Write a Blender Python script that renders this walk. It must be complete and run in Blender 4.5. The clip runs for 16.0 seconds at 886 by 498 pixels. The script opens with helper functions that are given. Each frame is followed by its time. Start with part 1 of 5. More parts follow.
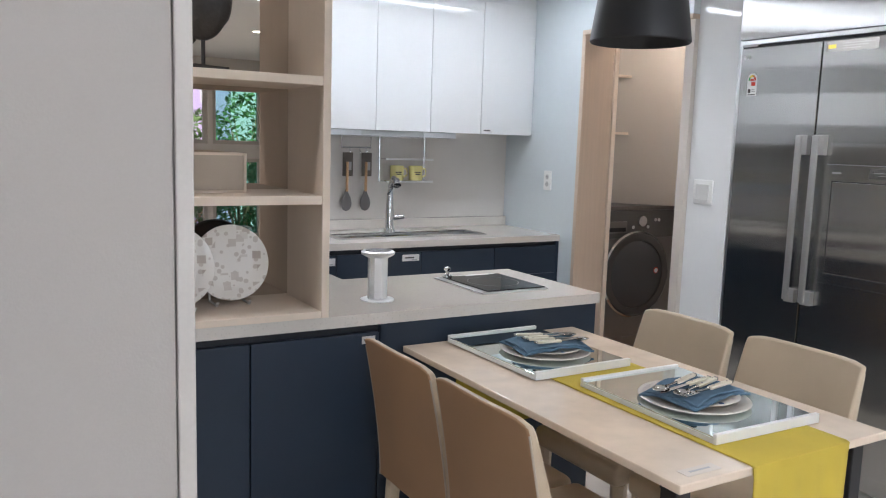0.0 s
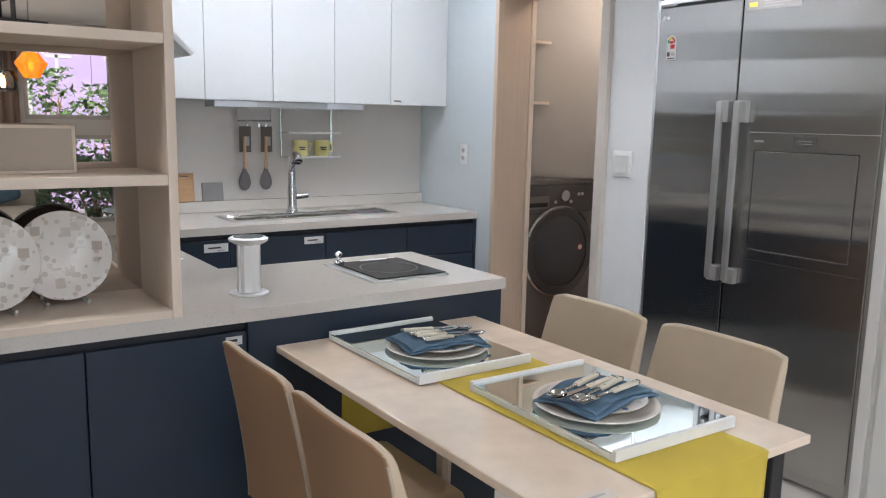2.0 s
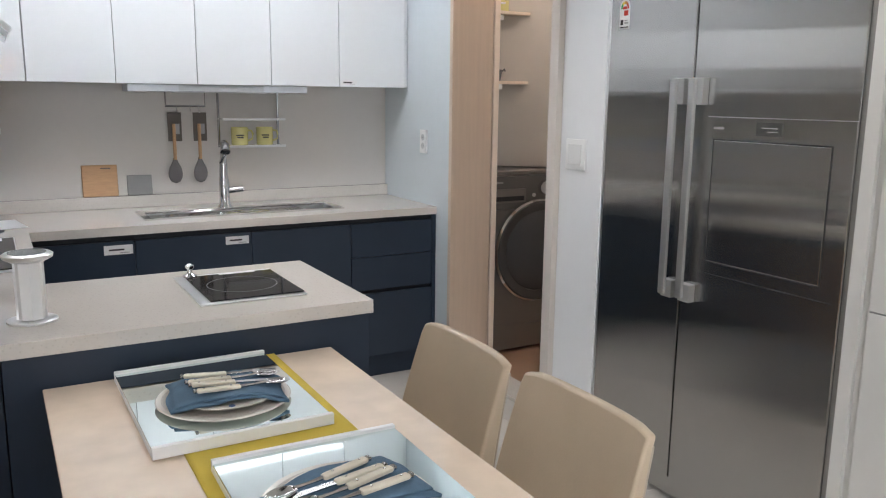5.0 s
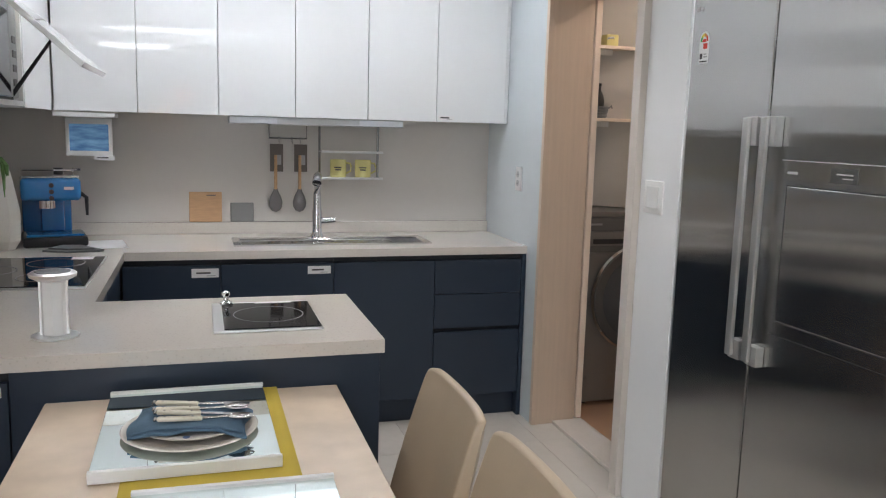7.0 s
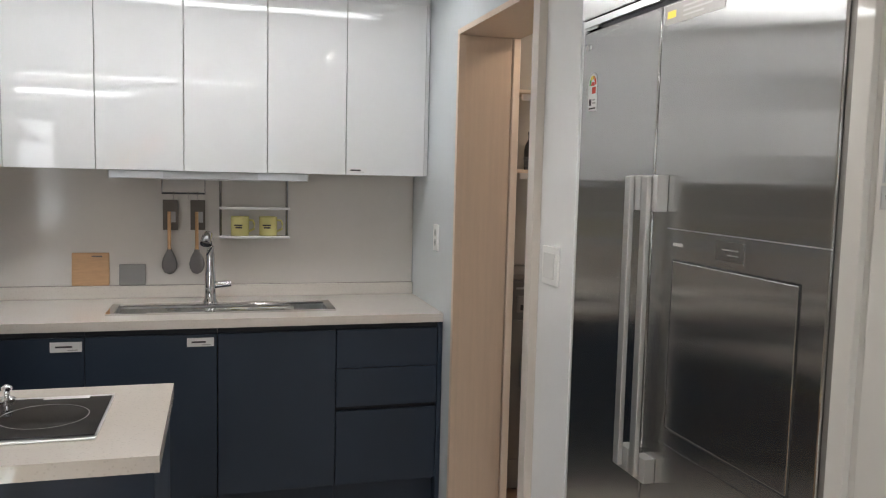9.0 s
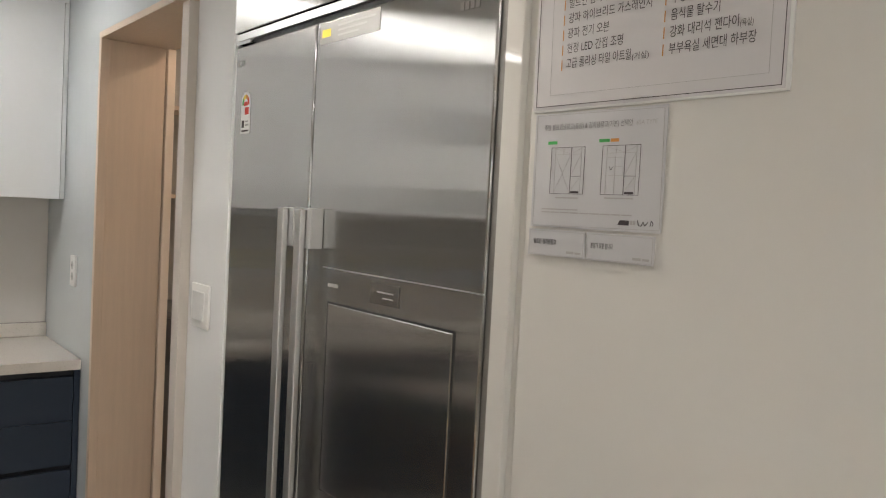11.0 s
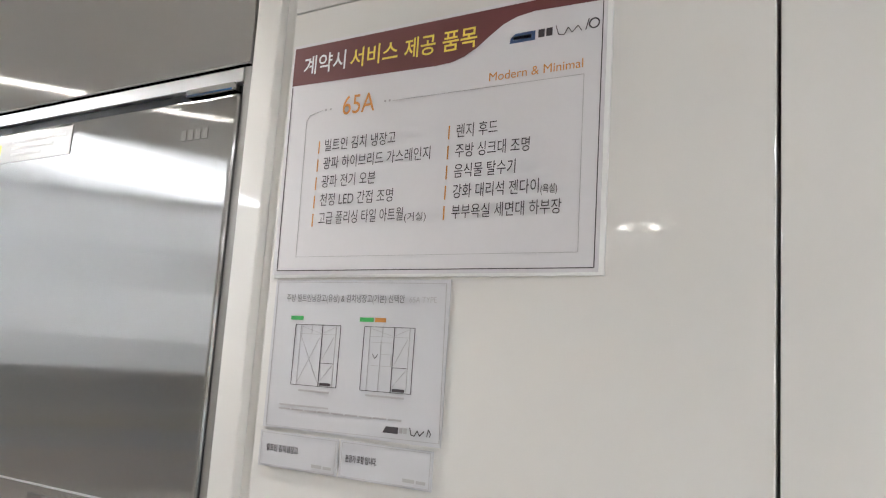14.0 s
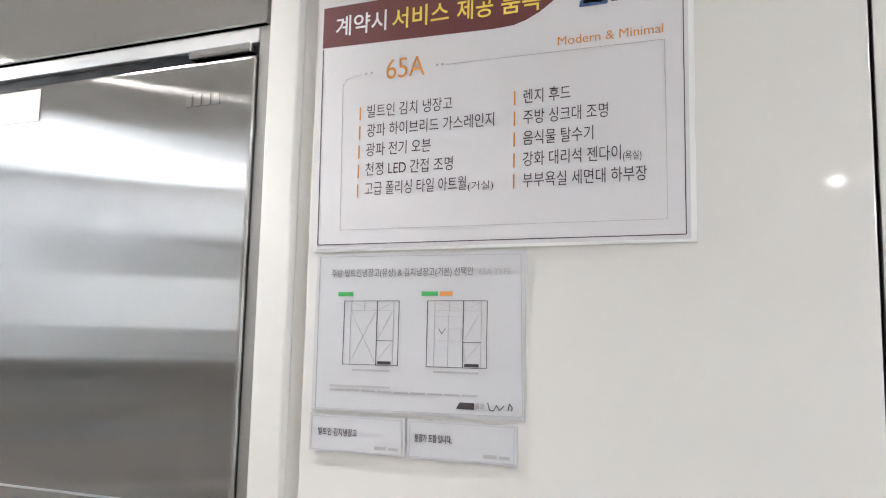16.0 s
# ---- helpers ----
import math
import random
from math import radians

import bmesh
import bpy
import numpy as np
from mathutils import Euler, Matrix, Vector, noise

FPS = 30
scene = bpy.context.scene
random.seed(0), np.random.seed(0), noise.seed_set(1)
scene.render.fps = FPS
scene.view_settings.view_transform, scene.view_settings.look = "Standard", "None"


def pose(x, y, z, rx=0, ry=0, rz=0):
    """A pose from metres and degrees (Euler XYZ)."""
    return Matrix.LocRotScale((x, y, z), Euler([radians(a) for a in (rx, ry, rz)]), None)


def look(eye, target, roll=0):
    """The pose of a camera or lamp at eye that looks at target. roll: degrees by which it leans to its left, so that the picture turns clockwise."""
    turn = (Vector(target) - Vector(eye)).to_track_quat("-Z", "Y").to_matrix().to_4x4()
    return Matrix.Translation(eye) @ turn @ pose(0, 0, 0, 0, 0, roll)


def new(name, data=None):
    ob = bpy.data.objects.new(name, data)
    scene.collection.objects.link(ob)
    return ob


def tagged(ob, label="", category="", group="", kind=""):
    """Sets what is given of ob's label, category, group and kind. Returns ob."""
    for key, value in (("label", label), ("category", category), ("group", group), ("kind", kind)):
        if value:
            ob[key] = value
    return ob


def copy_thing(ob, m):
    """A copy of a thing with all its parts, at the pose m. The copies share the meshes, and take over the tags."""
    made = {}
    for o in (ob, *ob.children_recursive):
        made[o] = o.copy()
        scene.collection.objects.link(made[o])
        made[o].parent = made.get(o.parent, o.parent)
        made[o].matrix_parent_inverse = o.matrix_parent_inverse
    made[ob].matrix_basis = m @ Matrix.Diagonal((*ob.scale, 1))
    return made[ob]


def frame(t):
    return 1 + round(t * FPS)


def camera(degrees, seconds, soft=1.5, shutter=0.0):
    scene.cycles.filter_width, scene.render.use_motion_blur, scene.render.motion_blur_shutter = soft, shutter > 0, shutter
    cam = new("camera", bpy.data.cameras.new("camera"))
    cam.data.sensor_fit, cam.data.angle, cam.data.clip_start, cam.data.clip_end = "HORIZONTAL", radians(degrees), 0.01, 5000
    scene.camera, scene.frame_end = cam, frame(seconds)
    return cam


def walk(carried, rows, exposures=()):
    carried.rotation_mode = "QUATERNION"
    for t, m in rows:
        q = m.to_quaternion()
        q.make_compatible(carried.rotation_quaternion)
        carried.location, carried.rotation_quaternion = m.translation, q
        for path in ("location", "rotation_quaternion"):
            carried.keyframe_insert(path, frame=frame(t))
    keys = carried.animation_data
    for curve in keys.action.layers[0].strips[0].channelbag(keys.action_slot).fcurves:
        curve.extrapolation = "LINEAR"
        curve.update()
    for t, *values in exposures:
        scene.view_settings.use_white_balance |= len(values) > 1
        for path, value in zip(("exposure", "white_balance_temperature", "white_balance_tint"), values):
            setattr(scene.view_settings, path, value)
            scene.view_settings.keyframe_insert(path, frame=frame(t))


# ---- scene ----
cam = camera(57.9, 16.0, soft=1.15)
PATH = [
    (0, (4.012, 2.159, 1.413), (5.017, 3.867, 1.147), 1.8),
    (0.5, (4.059, 2.19, 1.411), (5.185, 3.818, 1.125), 1.6),
    (1, (4.149, 2.251, 1.411), (5.277, 3.875, 1.108), 1.1),
    (1.5, (4.241, 2.294, 1.411), (5.352, 3.928, 1.101), 1.1),
    (2, (4.329, 2.335, 1.398), (5.452, 3.959, 1.075), 1.2),
    (2.5, (4.445, 2.409, 1.403), (5.642, 3.977, 1.076), 1.8),
    (3, (4.546, 2.454, 1.404), (5.732, 4.03, 1.076), 1.5),
    (3.2, (4.607, 2.458, 1.405), (5.777, 4.048, 1.084), 1.8),
    (5.3, (5.191, 2.426, 1.421), (6.109, 4.165, 1.053), 1.3),
    (5.5, (5.228, 2.409, 1.42), (6.108, 4.17, 1.064), 2.0),
    (6, (5.345, 2.354, 1.427), (6.085, 4.183, 1.098), 1.9),
    (6.5, (5.449, 2.32, 1.431), (6.084, 4.189, 1.112), 1.4),
    (7, (5.55, 2.368, 1.426), (6.128, 4.26, 1.132), 1.6),
    (7.5, (5.658, 2.464, 1.42), (6.191, 4.371, 1.142), 1.8),
    (8, (5.797, 2.533, 1.426), (6.305, 4.449, 1.162), 1.3),
    (8.2, (5.886, 2.557, 1.439), (6.398, 4.476, 1.197), 1.3),
    (10.3, (6.256, 2.77, 1.496), (7.157, 4.553, 1.396), 2.4),
    (10.5, (6.266, 2.788, 1.495), (7.278, 4.511, 1.408), 2.7),
    (11, (6.302, 2.812, 1.497), (7.534, 4.384, 1.404), 3.0),
    (11.5, (6.341, 2.85, 1.494), (7.737, 4.279, 1.399), 3.1),
    (12, (6.381, 2.897, 1.508), (7.857, 4.246, 1.455), 2.9),
    (12.5, (6.411, 2.94, 1.527), (7.954, 4.212, 1.581), 2.6),
    (13, (6.443, 2.977, 1.543), (8.004, 4.218, 1.695), 2.1),
    (13.5, (6.455, 3.001, 1.546), (8.057, 4.174, 1.787), 2.9),
    (14, (6.468, 3.026, 1.557), (8.139, 4.084, 1.857), 3.8),
    (14.5, (6.452, 3.09, 1.57), (8.227, 3.951, 1.898), 3.0),
    (15, (6.428, 3.153, 1.574), (8.253, 3.908, 1.886), 2.3),
    (15.5, (6.408, 3.196, 1.564), (8.262, 3.893, 1.843), 1.5),
    (16, (6.401, 3.215, 1.551), (8.229, 3.988, 1.795), 1.3),
]
EXPOSURE = [(0, 0.50, 5930, 10), (3.2, 0.50, 6000, 10), (5.5, 0.52, 6120, 10), (6.0, 0.50, 6120, 10), (7.0, 0.38, 6200, 10), (8.2, 0.37, 6350, 10), (10.3, -0.1, 6900, 10), (11.0, 0.25, 6950, 10), (11.5, 0.57, 6700, 10), (12.0, 0.70, 6450, 10), (13, 0.78, 6250, 10), (14.0, 0.86, 6220, 10), (14.5, 1.07, 6180, 10), (16, 1.16, 6050, 10)]
walk(cam, [(t, look(eye, target, roll)) for t, eye, target, roll in PATH], EXPOSURE)

# ---- world, light, exposure ----
world = bpy.data.worlds.new("world")
scene.world = world
world.use_nodes = True
wn = world.node_tree.nodes
sky = wn.new("ShaderNodeTexSky")
sky.sky_type = "NISHITA"
sky.sun_disc = False
sky.sun_elevation, sky.sun_rotation = radians(47), radians(-17)
wn["Background"].inputs["Strength"].default_value = 0.15
world.node_tree.links.new(sky.outputs[0], wn["Background"].inputs["Color"])
sun = new("sun", bpy.data.lights.new("sun", "SUN"))
sun.data.energy, sun.data.angle, sun.data.color = 5.0, radians(0.6), (1.0, 0.95, 0.88)
sun.matrix_world = look((-2, 14, 22), (4, -6, 0))


def area(name, m, sx, sy, watts, colour=(1, 1, 1)):
    lamp = bpy.data.lights.new(name, "AREA")
    lamp.shape, lamp.size, lamp.size_y, lamp.energy, lamp.color = "RECTANGLE", sx, sy, watts, colour
    ob = new(name, lamp)
    ob.matrix_world = m
    return ob


def spot(name, x, y, z, watts, colour=(1.0, 0.95, 0.90), degrees=110):
    lamp = bpy.data.lights.new(name, "SPOT")
    lamp.energy, lamp.color, lamp.spot_size, lamp.spot_blend, lamp.shadow_soft_size = watts, colour, radians(degrees), 0.6, 0.035
    ob = new(name, lamp)
    ob.matrix_world = pose(x, y, z)
    return ob


area("window_daylight", look((3.3, -2.55, 1.25), (3.4, 2, 1.1)), 1.2, 1.9, 38, (0.90, 0.96, 1.0))
# (6.3, 1.9) and (4.50, 1.2) are added lights, no fixture known there
DOWNLIGHTS = [(5.0, 5.35), (6.4, 5.2), (6.93, 4.20), (6.93, 4.05), (6.3, 1.9), (4.05, 4.36), (4.05, 4.22), (4.09, 2.98), (4.50, 1.2), (4.45, 0.24), (6.2, 0.2), (3.2, 1.2)]

# ---- materials ----


def mat(name, colour, rough=0.5, metal=0.0, var=0.06, scale=6.0, bump=0.02, fine=180.0, stretch=(1, 1, 1), coat=0.0, spec=0.5):
    """A plain procedural surface: colour varied at two scales, fine relief."""
    m = bpy.data.materials.new(name)
    m.use_nodes = True
    n, l = m.node_tree.nodes, m.node_tree.links
    p = n["Principled BSDF"]
    co, mp = n.new("ShaderNodeTexCoord"), n.new("ShaderNodeMapping")
    mp.inputs["Scale"].default_value = stretch
    l.new(co.outputs["Object"], mp.inputs["Vector"])
    big, small = n.new("ShaderNodeTexNoise"), n.new("ShaderNodeTexNoise")
    big.inputs["Scale"].default_value, small.inputs["Scale"].default_value = scale, fine
    big.inputs["Detail"].default_value, small.inputs["Detail"].default_value = 5, 3
    l.new(mp.outputs[0], big.inputs["Vector"]), l.new(mp.outputs[0], small.inputs["Vector"])
    mix = n.new("ShaderNodeMix")
    mix.data_type, mix.inputs[0].default_value = "FLOAT", 0.35
    l.new(big.outputs["Fac"], mix.inputs[2]), l.new(small.outputs["Fac"], mix.inputs[3])
    ramp = n.new("ShaderNodeValToRGB")
    e = ramp.color_ramp.elements
    e[0].position, e[1].position = 0.3, 0.7
    e[0].color = (*[max(0, c * (1 - var)) for c in colour], 1)
    e[1].color = (*[min(1, c * (1 + var)) for c in colour], 1)
    l.new(mix.outputs[0], ramp.inputs[0]), l.new(ramp.outputs[0], p.inputs["Base Color"])
    rr = n.new("ShaderNodeMapRange")
    rr.inputs["To Min"].default_value, rr.inputs["To Max"].default_value = max(0.0, rough * 0.85), min(1, rough * 1.15)
    l.new(big.outputs["Fac"], rr.inputs["Value"]), l.new(rr.outputs[0], p.inputs["Roughness"])
    p.inputs["Metallic"].default_value, p.inputs["Coat Weight"].default_value, p.inputs["Coat Roughness"].default_value = metal, coat, 0.04
    p.inputs["Specular IOR Level"].default_value = spec
    if bump:
        b = n.new("ShaderNodeBump")
        b.inputs["Strength"].default_value, b.inputs["Distance"].default_value = bump, 0.01
        l.new(small.outputs["Fac"], b.inputs["Height"]), l.new(b.outputs[0], p.inputs["Normal"])
    return m


def speckled(name, colour, dark, rough, scale, amount):
    """Engineered stone: a ground with small darker and lighter chips."""
    m = mat(name, colour, rough, var=0.04, scale=3, bump=0.0)
    n, l = m.node_tree.nodes, m.node_tree.links
    p = n["Principled BSDF"]
    co, v = n.new("ShaderNodeTexCoord"), n.new("ShaderNodeTexVoronoi")
    v.inputs["Scale"].default_value = scale
    l.new(co.outputs["Object"], v.inputs["Vector"])
    r = n.new("ShaderNodeValToRGB")
    r.color_ramp.elements[0].position, r.color_ramp.elements[1].position = amount, amount + 0.12
    r.color_ramp.elements[0].color, r.color_ramp.elements[1].color = (1, 1, 1, 1), (0, 0, 0, 1)
    l.new(v.outputs["Distance"], r.inputs[0])
    mix = n.new("ShaderNodeMix")
    mix.data_type = "RGBA"
    old = p.inputs["Base Color"].links[0].from_socket
    l.new(r.outputs[0], mix.inputs[0]), l.new(old, mix.inputs[6])
    mix.inputs[7].default_value = (*dark, 1)
    l.new(mix.outputs[2], p.inputs["Base Color"])
    return m


def glass(name, colour=(1, 1, 1), rough=0.0):
    m = bpy.data.materials.new(name)
    m.use_nodes = True
    n, l = m.node_tree.nodes, m.node_tree.links
    n.remove(n["Principled BSDF"])
    g, t, mx, f = n.new("ShaderNodeBsdfGlossy"), n.new("ShaderNodeBsdfTransparent"), n.new("ShaderNodeMixShader"), n.new("ShaderNodeFresnel")
    g.inputs["Roughness"].default_value = rough
    t.inputs["Color"].default_value = (*colour, 1)
    f.inputs["IOR"].default_value = 1.45
    l.new(f.outputs[0], mx.inputs[0]), l.new(t.outputs[0], mx.inputs[1]), l.new(g.outputs[0], mx.inputs[2])
    l.new(mx.outputs[0], n["Material Output"].inputs["Surface"])
    return m


def glow(name, colour, strength):
    m = bpy.data.materials.new(name)
    m.use_nodes = True
    p = m.node_tree.nodes["Principled BSDF"]
    p.inputs["Base Color"].default_value = (*colour, 1)
    p.inputs["Emission Color"].default_value, p.inputs["Emission Strength"].default_value = (*colour, 1), strength
    return m


def steel(name, colour, rough, aniso=0.80, stretch=(1, 1, 60)):
    """Brushed stainless steel, grain lying along one axis."""
    m = mat(name, colour, rough, 1.0, var=0.015, scale=3, bump=0.0, fine=60, stretch=stretch)
    n, l = m.node_tree.nodes, m.node_tree.links
    p = n["Principled BSDF"]
    g, tan = n.new("ShaderNodeBsdfAnisotropic"), n.new("ShaderNodeCombineXYZ")
    tan.inputs["Z"].default_value = 1.0
    g.inputs["Anisotropy"].default_value, g.inputs["Roughness"].default_value = aniso, rough
    l.new(tan.outputs[0], g.inputs["Tangent"])
    l.new(p.inputs["Base Color"].links[0].from_socket, g.inputs["Color"])
    l.new(g.outputs[0], n["Material Output"].inputs["Surface"])
    return m


M_WHITE_GLOSS = mat("white_gloss_lacquer", (0.83, 0.84, 0.85), 0.03, var=0.012, scale=2, bump=0.0015, fine=40)
M_CREAM_GLOSS = mat("cream_gloss_lacquer", (0.70, 0.685, 0.655), 0.05, var=0.012, scale=2, bump=0.004, fine=30)
M_NAVY = mat("navy_matt_lacquer", (0.023, 0.036, 0.060), 0.40, var=0.06, scale=4, bump=0.01, spec=0.42)
# near-black carcasses and finger channels: shade of gaps and recesses put into the colour
M_RECESS_SHADE = mat("recess_shade", (0.012, 0.015, 0.022), 0.6)
M_STONE = speckled("engineered_stone", (0.69, 0.645, 0.595), (0.625, 0.58, 0.53), 0.10, 90, 0.16)
M_WALL = mat("beige_wallpaper", (0.62, 0.585, 0.545), 0.8, var=0.03, scale=2.5, bump=0.06, fine=320)
M_PARTITION = mat("greige_wallpaper", (0.405, 0.375, 0.35), 0.75, var=0.03, scale=2.5, bump=0.05, fine=320)
M_BLUE = mat("pale_blue_gloss_panel", (0.66, 0.71, 0.735), 0.13, var=0.02, scale=2, bump=0.004, fine=30)
M_SPLASH = mat("taupe_glass_panel", (0.66, 0.625, 0.59), 0.10, var=0.02, scale=2, bump=0.003, fine=30)
M_CEIL = mat("ceiling_paper", (0.80, 0.79, 0.77), 0.85, var=0.02, scale=2, bump=0.04, fine=250)
M_WOOD = mat("pale_wood_veneer", (0.61, 0.485, 0.38), 0.42, var=0.06, scale=5, bump=0.015, fine=50, stretch=(12, 12, 0.5))
M_SHELF = mat("whitewashed_wood", (0.80, 0.685, 0.575), 0.55, var=0.025, scale=4, bump=0.008, fine=40, stretch=(6, 6, 1), spec=0.10)
M_SHELF.node_tree.nodes["Principled BSDF"].inputs["IOR"].default_value = 1.1
M_TABLE = mat("beige_marble_top", (0.77, 0.635, 0.505), 0.05, var=0.11, scale=7, bump=0.001, fine=16)
M_FLOOR = mat("cream_polished_tile", (0.56, 0.525, 0.48), 0.14, var=0.05, scale=3, bump=0.003, fine=20)
M_GROUT = mat("tile_joint", (0.50, 0.465, 0.42), 0.6)
M_STEEL = steel("brushed_steel", (0.46, 0.455, 0.445), 0.135, 0.88, stretch=(60, 60, 0.3))
M_STEEL_H = mat("satin_handle", (0.56, 0.555, 0.55), 0.36, 0.85, var=0.03, bump=0.004)
M_CHROME = mat("chrome", (0.70, 0.70, 0.71), 0.06, 1.0, var=0.01, bump=0)
M_PANEL_STEEL = steel("satin_panel_steel", (0.60, 0.595, 0.585), 0.17, 0.88, stretch=(60, 60, 0.3))
M_RACK = mat("satin_wire", (0.36, 0.36, 0.37), 0.20, 1.0, var=0.02, bump=0)
M_ALU = mat("satin_aluminium", (0.78, 0.78, 0.78), 0.3, 1.0, var=0.02, bump=0.004)
M_MIRROR = mat("mirror", (0.77, 0.84, 0.825), 0.006, 1.0, var=0.005, bump=0)
M_MIRROR_B = mat("bronze_mirror", (0.68, 0.635, 0.585), 0.006, 1.0, var=0.005, bump=0)
M_BLACK = mat("black_plastic", (0.02, 0.02, 0.022), 0.35)
M_BLACKGLASS = mat("black_ceramic_glass", (0.012, 0.012, 0.014), 0.06, var=0.02, bump=0)
M_DARKMETAL = mat("black_coated_metal", (0.025, 0.025, 0.028), 0.45, 0.3)
M_LEATHER = mat("taupe_leather", (0.56, 0.45, 0.325), 0.31, var=0.07, scale=7, bump=0.10, fine=420)
M_LEATHER_BACK = mat("caramel_leather", (0.41, 0.25, 0.14), 0.42, var=0.07, scale=7, bump=0.10, fine=420, spec=0.25)
M_SEAM = mat("leather_piping", (0.47, 0.39, 0.31), 0.45, bump=0.06)
M_PLASTIC = mat("white_plastic", (0.80, 0.80, 0.79), 0.35, var=0.015, bump=0.004)
M_PAPER = mat("white_paper", (0.80, 0.79, 0.79), 0.6, var=0.015, bump=0.006)
M_YELLOW = mat("mustard_cloth", (0.58, 0.435, 0.06), 0.9, var=0.10, scale=8, bump=0.22, fine=600)
M_BLUECLOTH = mat("denim_blue_napkin", (0.105, 0.180, 0.262), 0.92, var=0.20, scale=30, bump=0.45, fine=900)
M_GREYCLOTH = mat("grey_cloth", (0.17, 0.17, 0.175), 0.95, var=0.1, scale=14, bump=0.2, fine=600)
M_CERAMIC = mat("cream_ceramic", (0.70, 0.66, 0.60), 0.16, var=0.03, bump=0.004)
M_STONEWARE = speckled("speckled_stoneware", (0.40, 0.365, 0.325), (0.27, 0.24, 0.21), 0.3, 260, 0.22)
M_IVORY = mat("ivory_resin", (0.66, 0.60, 0.48), 0.3, var=0.03)
M_CUTLERY = mat("polished_cutlery", (0.50, 0.49, 0.48), 0.16, 1.0, var=0.02, bump=0)
M_WASHER = mat("graphite_metallic", (0.25, 0.235, 0.22), 0.32, 0.55, var=0.04)
M_BLUEMETAL = mat("blue_enamel", (0.025, 0.17, 0.42), 0.18, var=0.03, coat=0.6)
M_YELLOWMUG = mat("yellow_enamel", (0.72, 0.66, 0.28), 0.2, var=0.03)
M_BEECH = mat("beech_wood", (0.56, 0.34, 0.18), 0.5, var=0.12, scale=8, bump=0.03, stretch=(2, 2, 14))
M_GREYSIL = mat("grey_silicone", (0.13, 0.12, 0.118), 0.55, var=0.05)
M_CARD = mat("brown_card", (0.14, 0.12, 0.105), 0.8, var=0.08)
M_DARKBRONZE = mat("dark_carved_wood", (0.030, 0.026, 0.024), 0.5, var=0.3, scale=20, bump=0.2, fine=90)
M_GREEN = mat("plant_leaf", (0.11, 0.21, 0.055), 0.4, var=0.4, scale=12)
M_INK = mat("dark_ink", (0.05, 0.04, 0.045), 0.7, var=0.05, bump=0)
M_ORANGE = mat("orange_ink", (0.62, 0.26, 0.06), 0.7, var=0.05, bump=0)
M_YELLOWINK = mat("yellow_ink", (0.85, 0.66, 0.10), 0.7, var=0.03, bump=0)
M_MAROON = mat("maroon_ink", (0.135, 0.035, 0.035), 0.6, var=0.06, bump=0)
M_GREENINK = mat("green_ink", (0.06, 0.38, 0.10), 0.7, bump=0)
M_SOFTINK = mat("soft_ink", (0.17, 0.165, 0.17), 0.7, bump=0)
M_GREYINK = mat("grey_ink", (0.40, 0.39, 0.39), 0.7, bump=0)
M_REDINK = mat("red_ink", (0.60, 0.05, 0.03), 0.7, bump=0)
M_NAVYINK = mat("navy_ink", (0.05, 0.09, 0.2), 0.7, bump=0)
M_GLASS = glass("clear_glass")
M_TINTED = glass("green_tinted_glass", (0.60, 0.86, 0.79))
M_AMBER = mat("amber_glass", (0.78, 0.27, 0.01), 0.1, var=0.1)
M_AMBER.node_tree.nodes["Principled BSDF"].inputs["Transmission Weight"].default_value = 0.5
M_AMBER.node_tree.nodes["Principled BSDF"].inputs["Emission Color"].default_value = (0.95, 0.30, 0.01, 1)
M_AMBER.node_tree.nodes["Principled BSDF"].inputs["Emission Strength"].default_value = 0.45
M_LED = glow("led_diffuser", (0.96, 0.98, 1.0), 14.6)
M_LED_ROOM = glow("led_room_diffuser", (0.97, 0.98, 1.0), 21.0)
M_DOWN = glow("downlight_lens", (1.0, 0.93, 0.84), 50.0)
M_BULB = glow("filament_bulb", (1.0, 0.55, 0.2), 14.0)
M_SCREEN = glow("screen_blue", (0.05, 0.13, 0.27), 0.45)
sn, sl = M_SCREEN.node_tree.nodes, M_SCREEN.node_tree.links
sco, smp, snz, srp = sn.new("ShaderNodeTexCoord"), sn.new("ShaderNodeMapping"), sn.new("ShaderNodeTexNoise"), sn.new("ShaderNodeValToRGB")
smp.inputs["Scale"].default_value = (9, 40, 1)
snz.inputs["Scale"].default_value, snz.inputs["Detail"].default_value = 1.0, 5
srp.color_ramp.elements[0].position, srp.color_ramp.elements[1].position = 0.35, 0.68
srp.color_ramp.elements[0].color, srp.color_ramp.elements[1].color = (0.03, 0.085, 0.18, 1), (0.13, 0.24, 0.36, 1)
sl.new(sco.outputs["Object"], smp.inputs["Vector"]), sl.new(smp.outputs[0], snz.inputs["Vector"]), sl.new(snz.outputs["Fac"], srp.inputs[0])
sl.new(srp.outputs[0], sn["Principled BSDF"].inputs["Emission Color"]), sl.new(srp.outputs[0], sn["Principled BSDF"].inputs["Base Color"])

# ---- mesh helpers ----


def box(bm, x0, x1, y0, y1, z0, z1, bevel=0.0, seg=2):
    g = bmesh.ops.create_cube(bm, size=1.0, matrix=Matrix.LocRotScale(((x0 + x1) / 2, (y0 + y1) / 2, (z0 + z1) / 2), None, (abs(x1 - x0), abs(y1 - y0), abs(z1 - z0))))
    if bevel:
        edges = list({e for v in g["verts"] for e in v.link_edges})
        bmesh.ops.bevel(bm, geom=edges, offset=bevel, segments=seg, affect="EDGES", profile=0.5)
    return bm


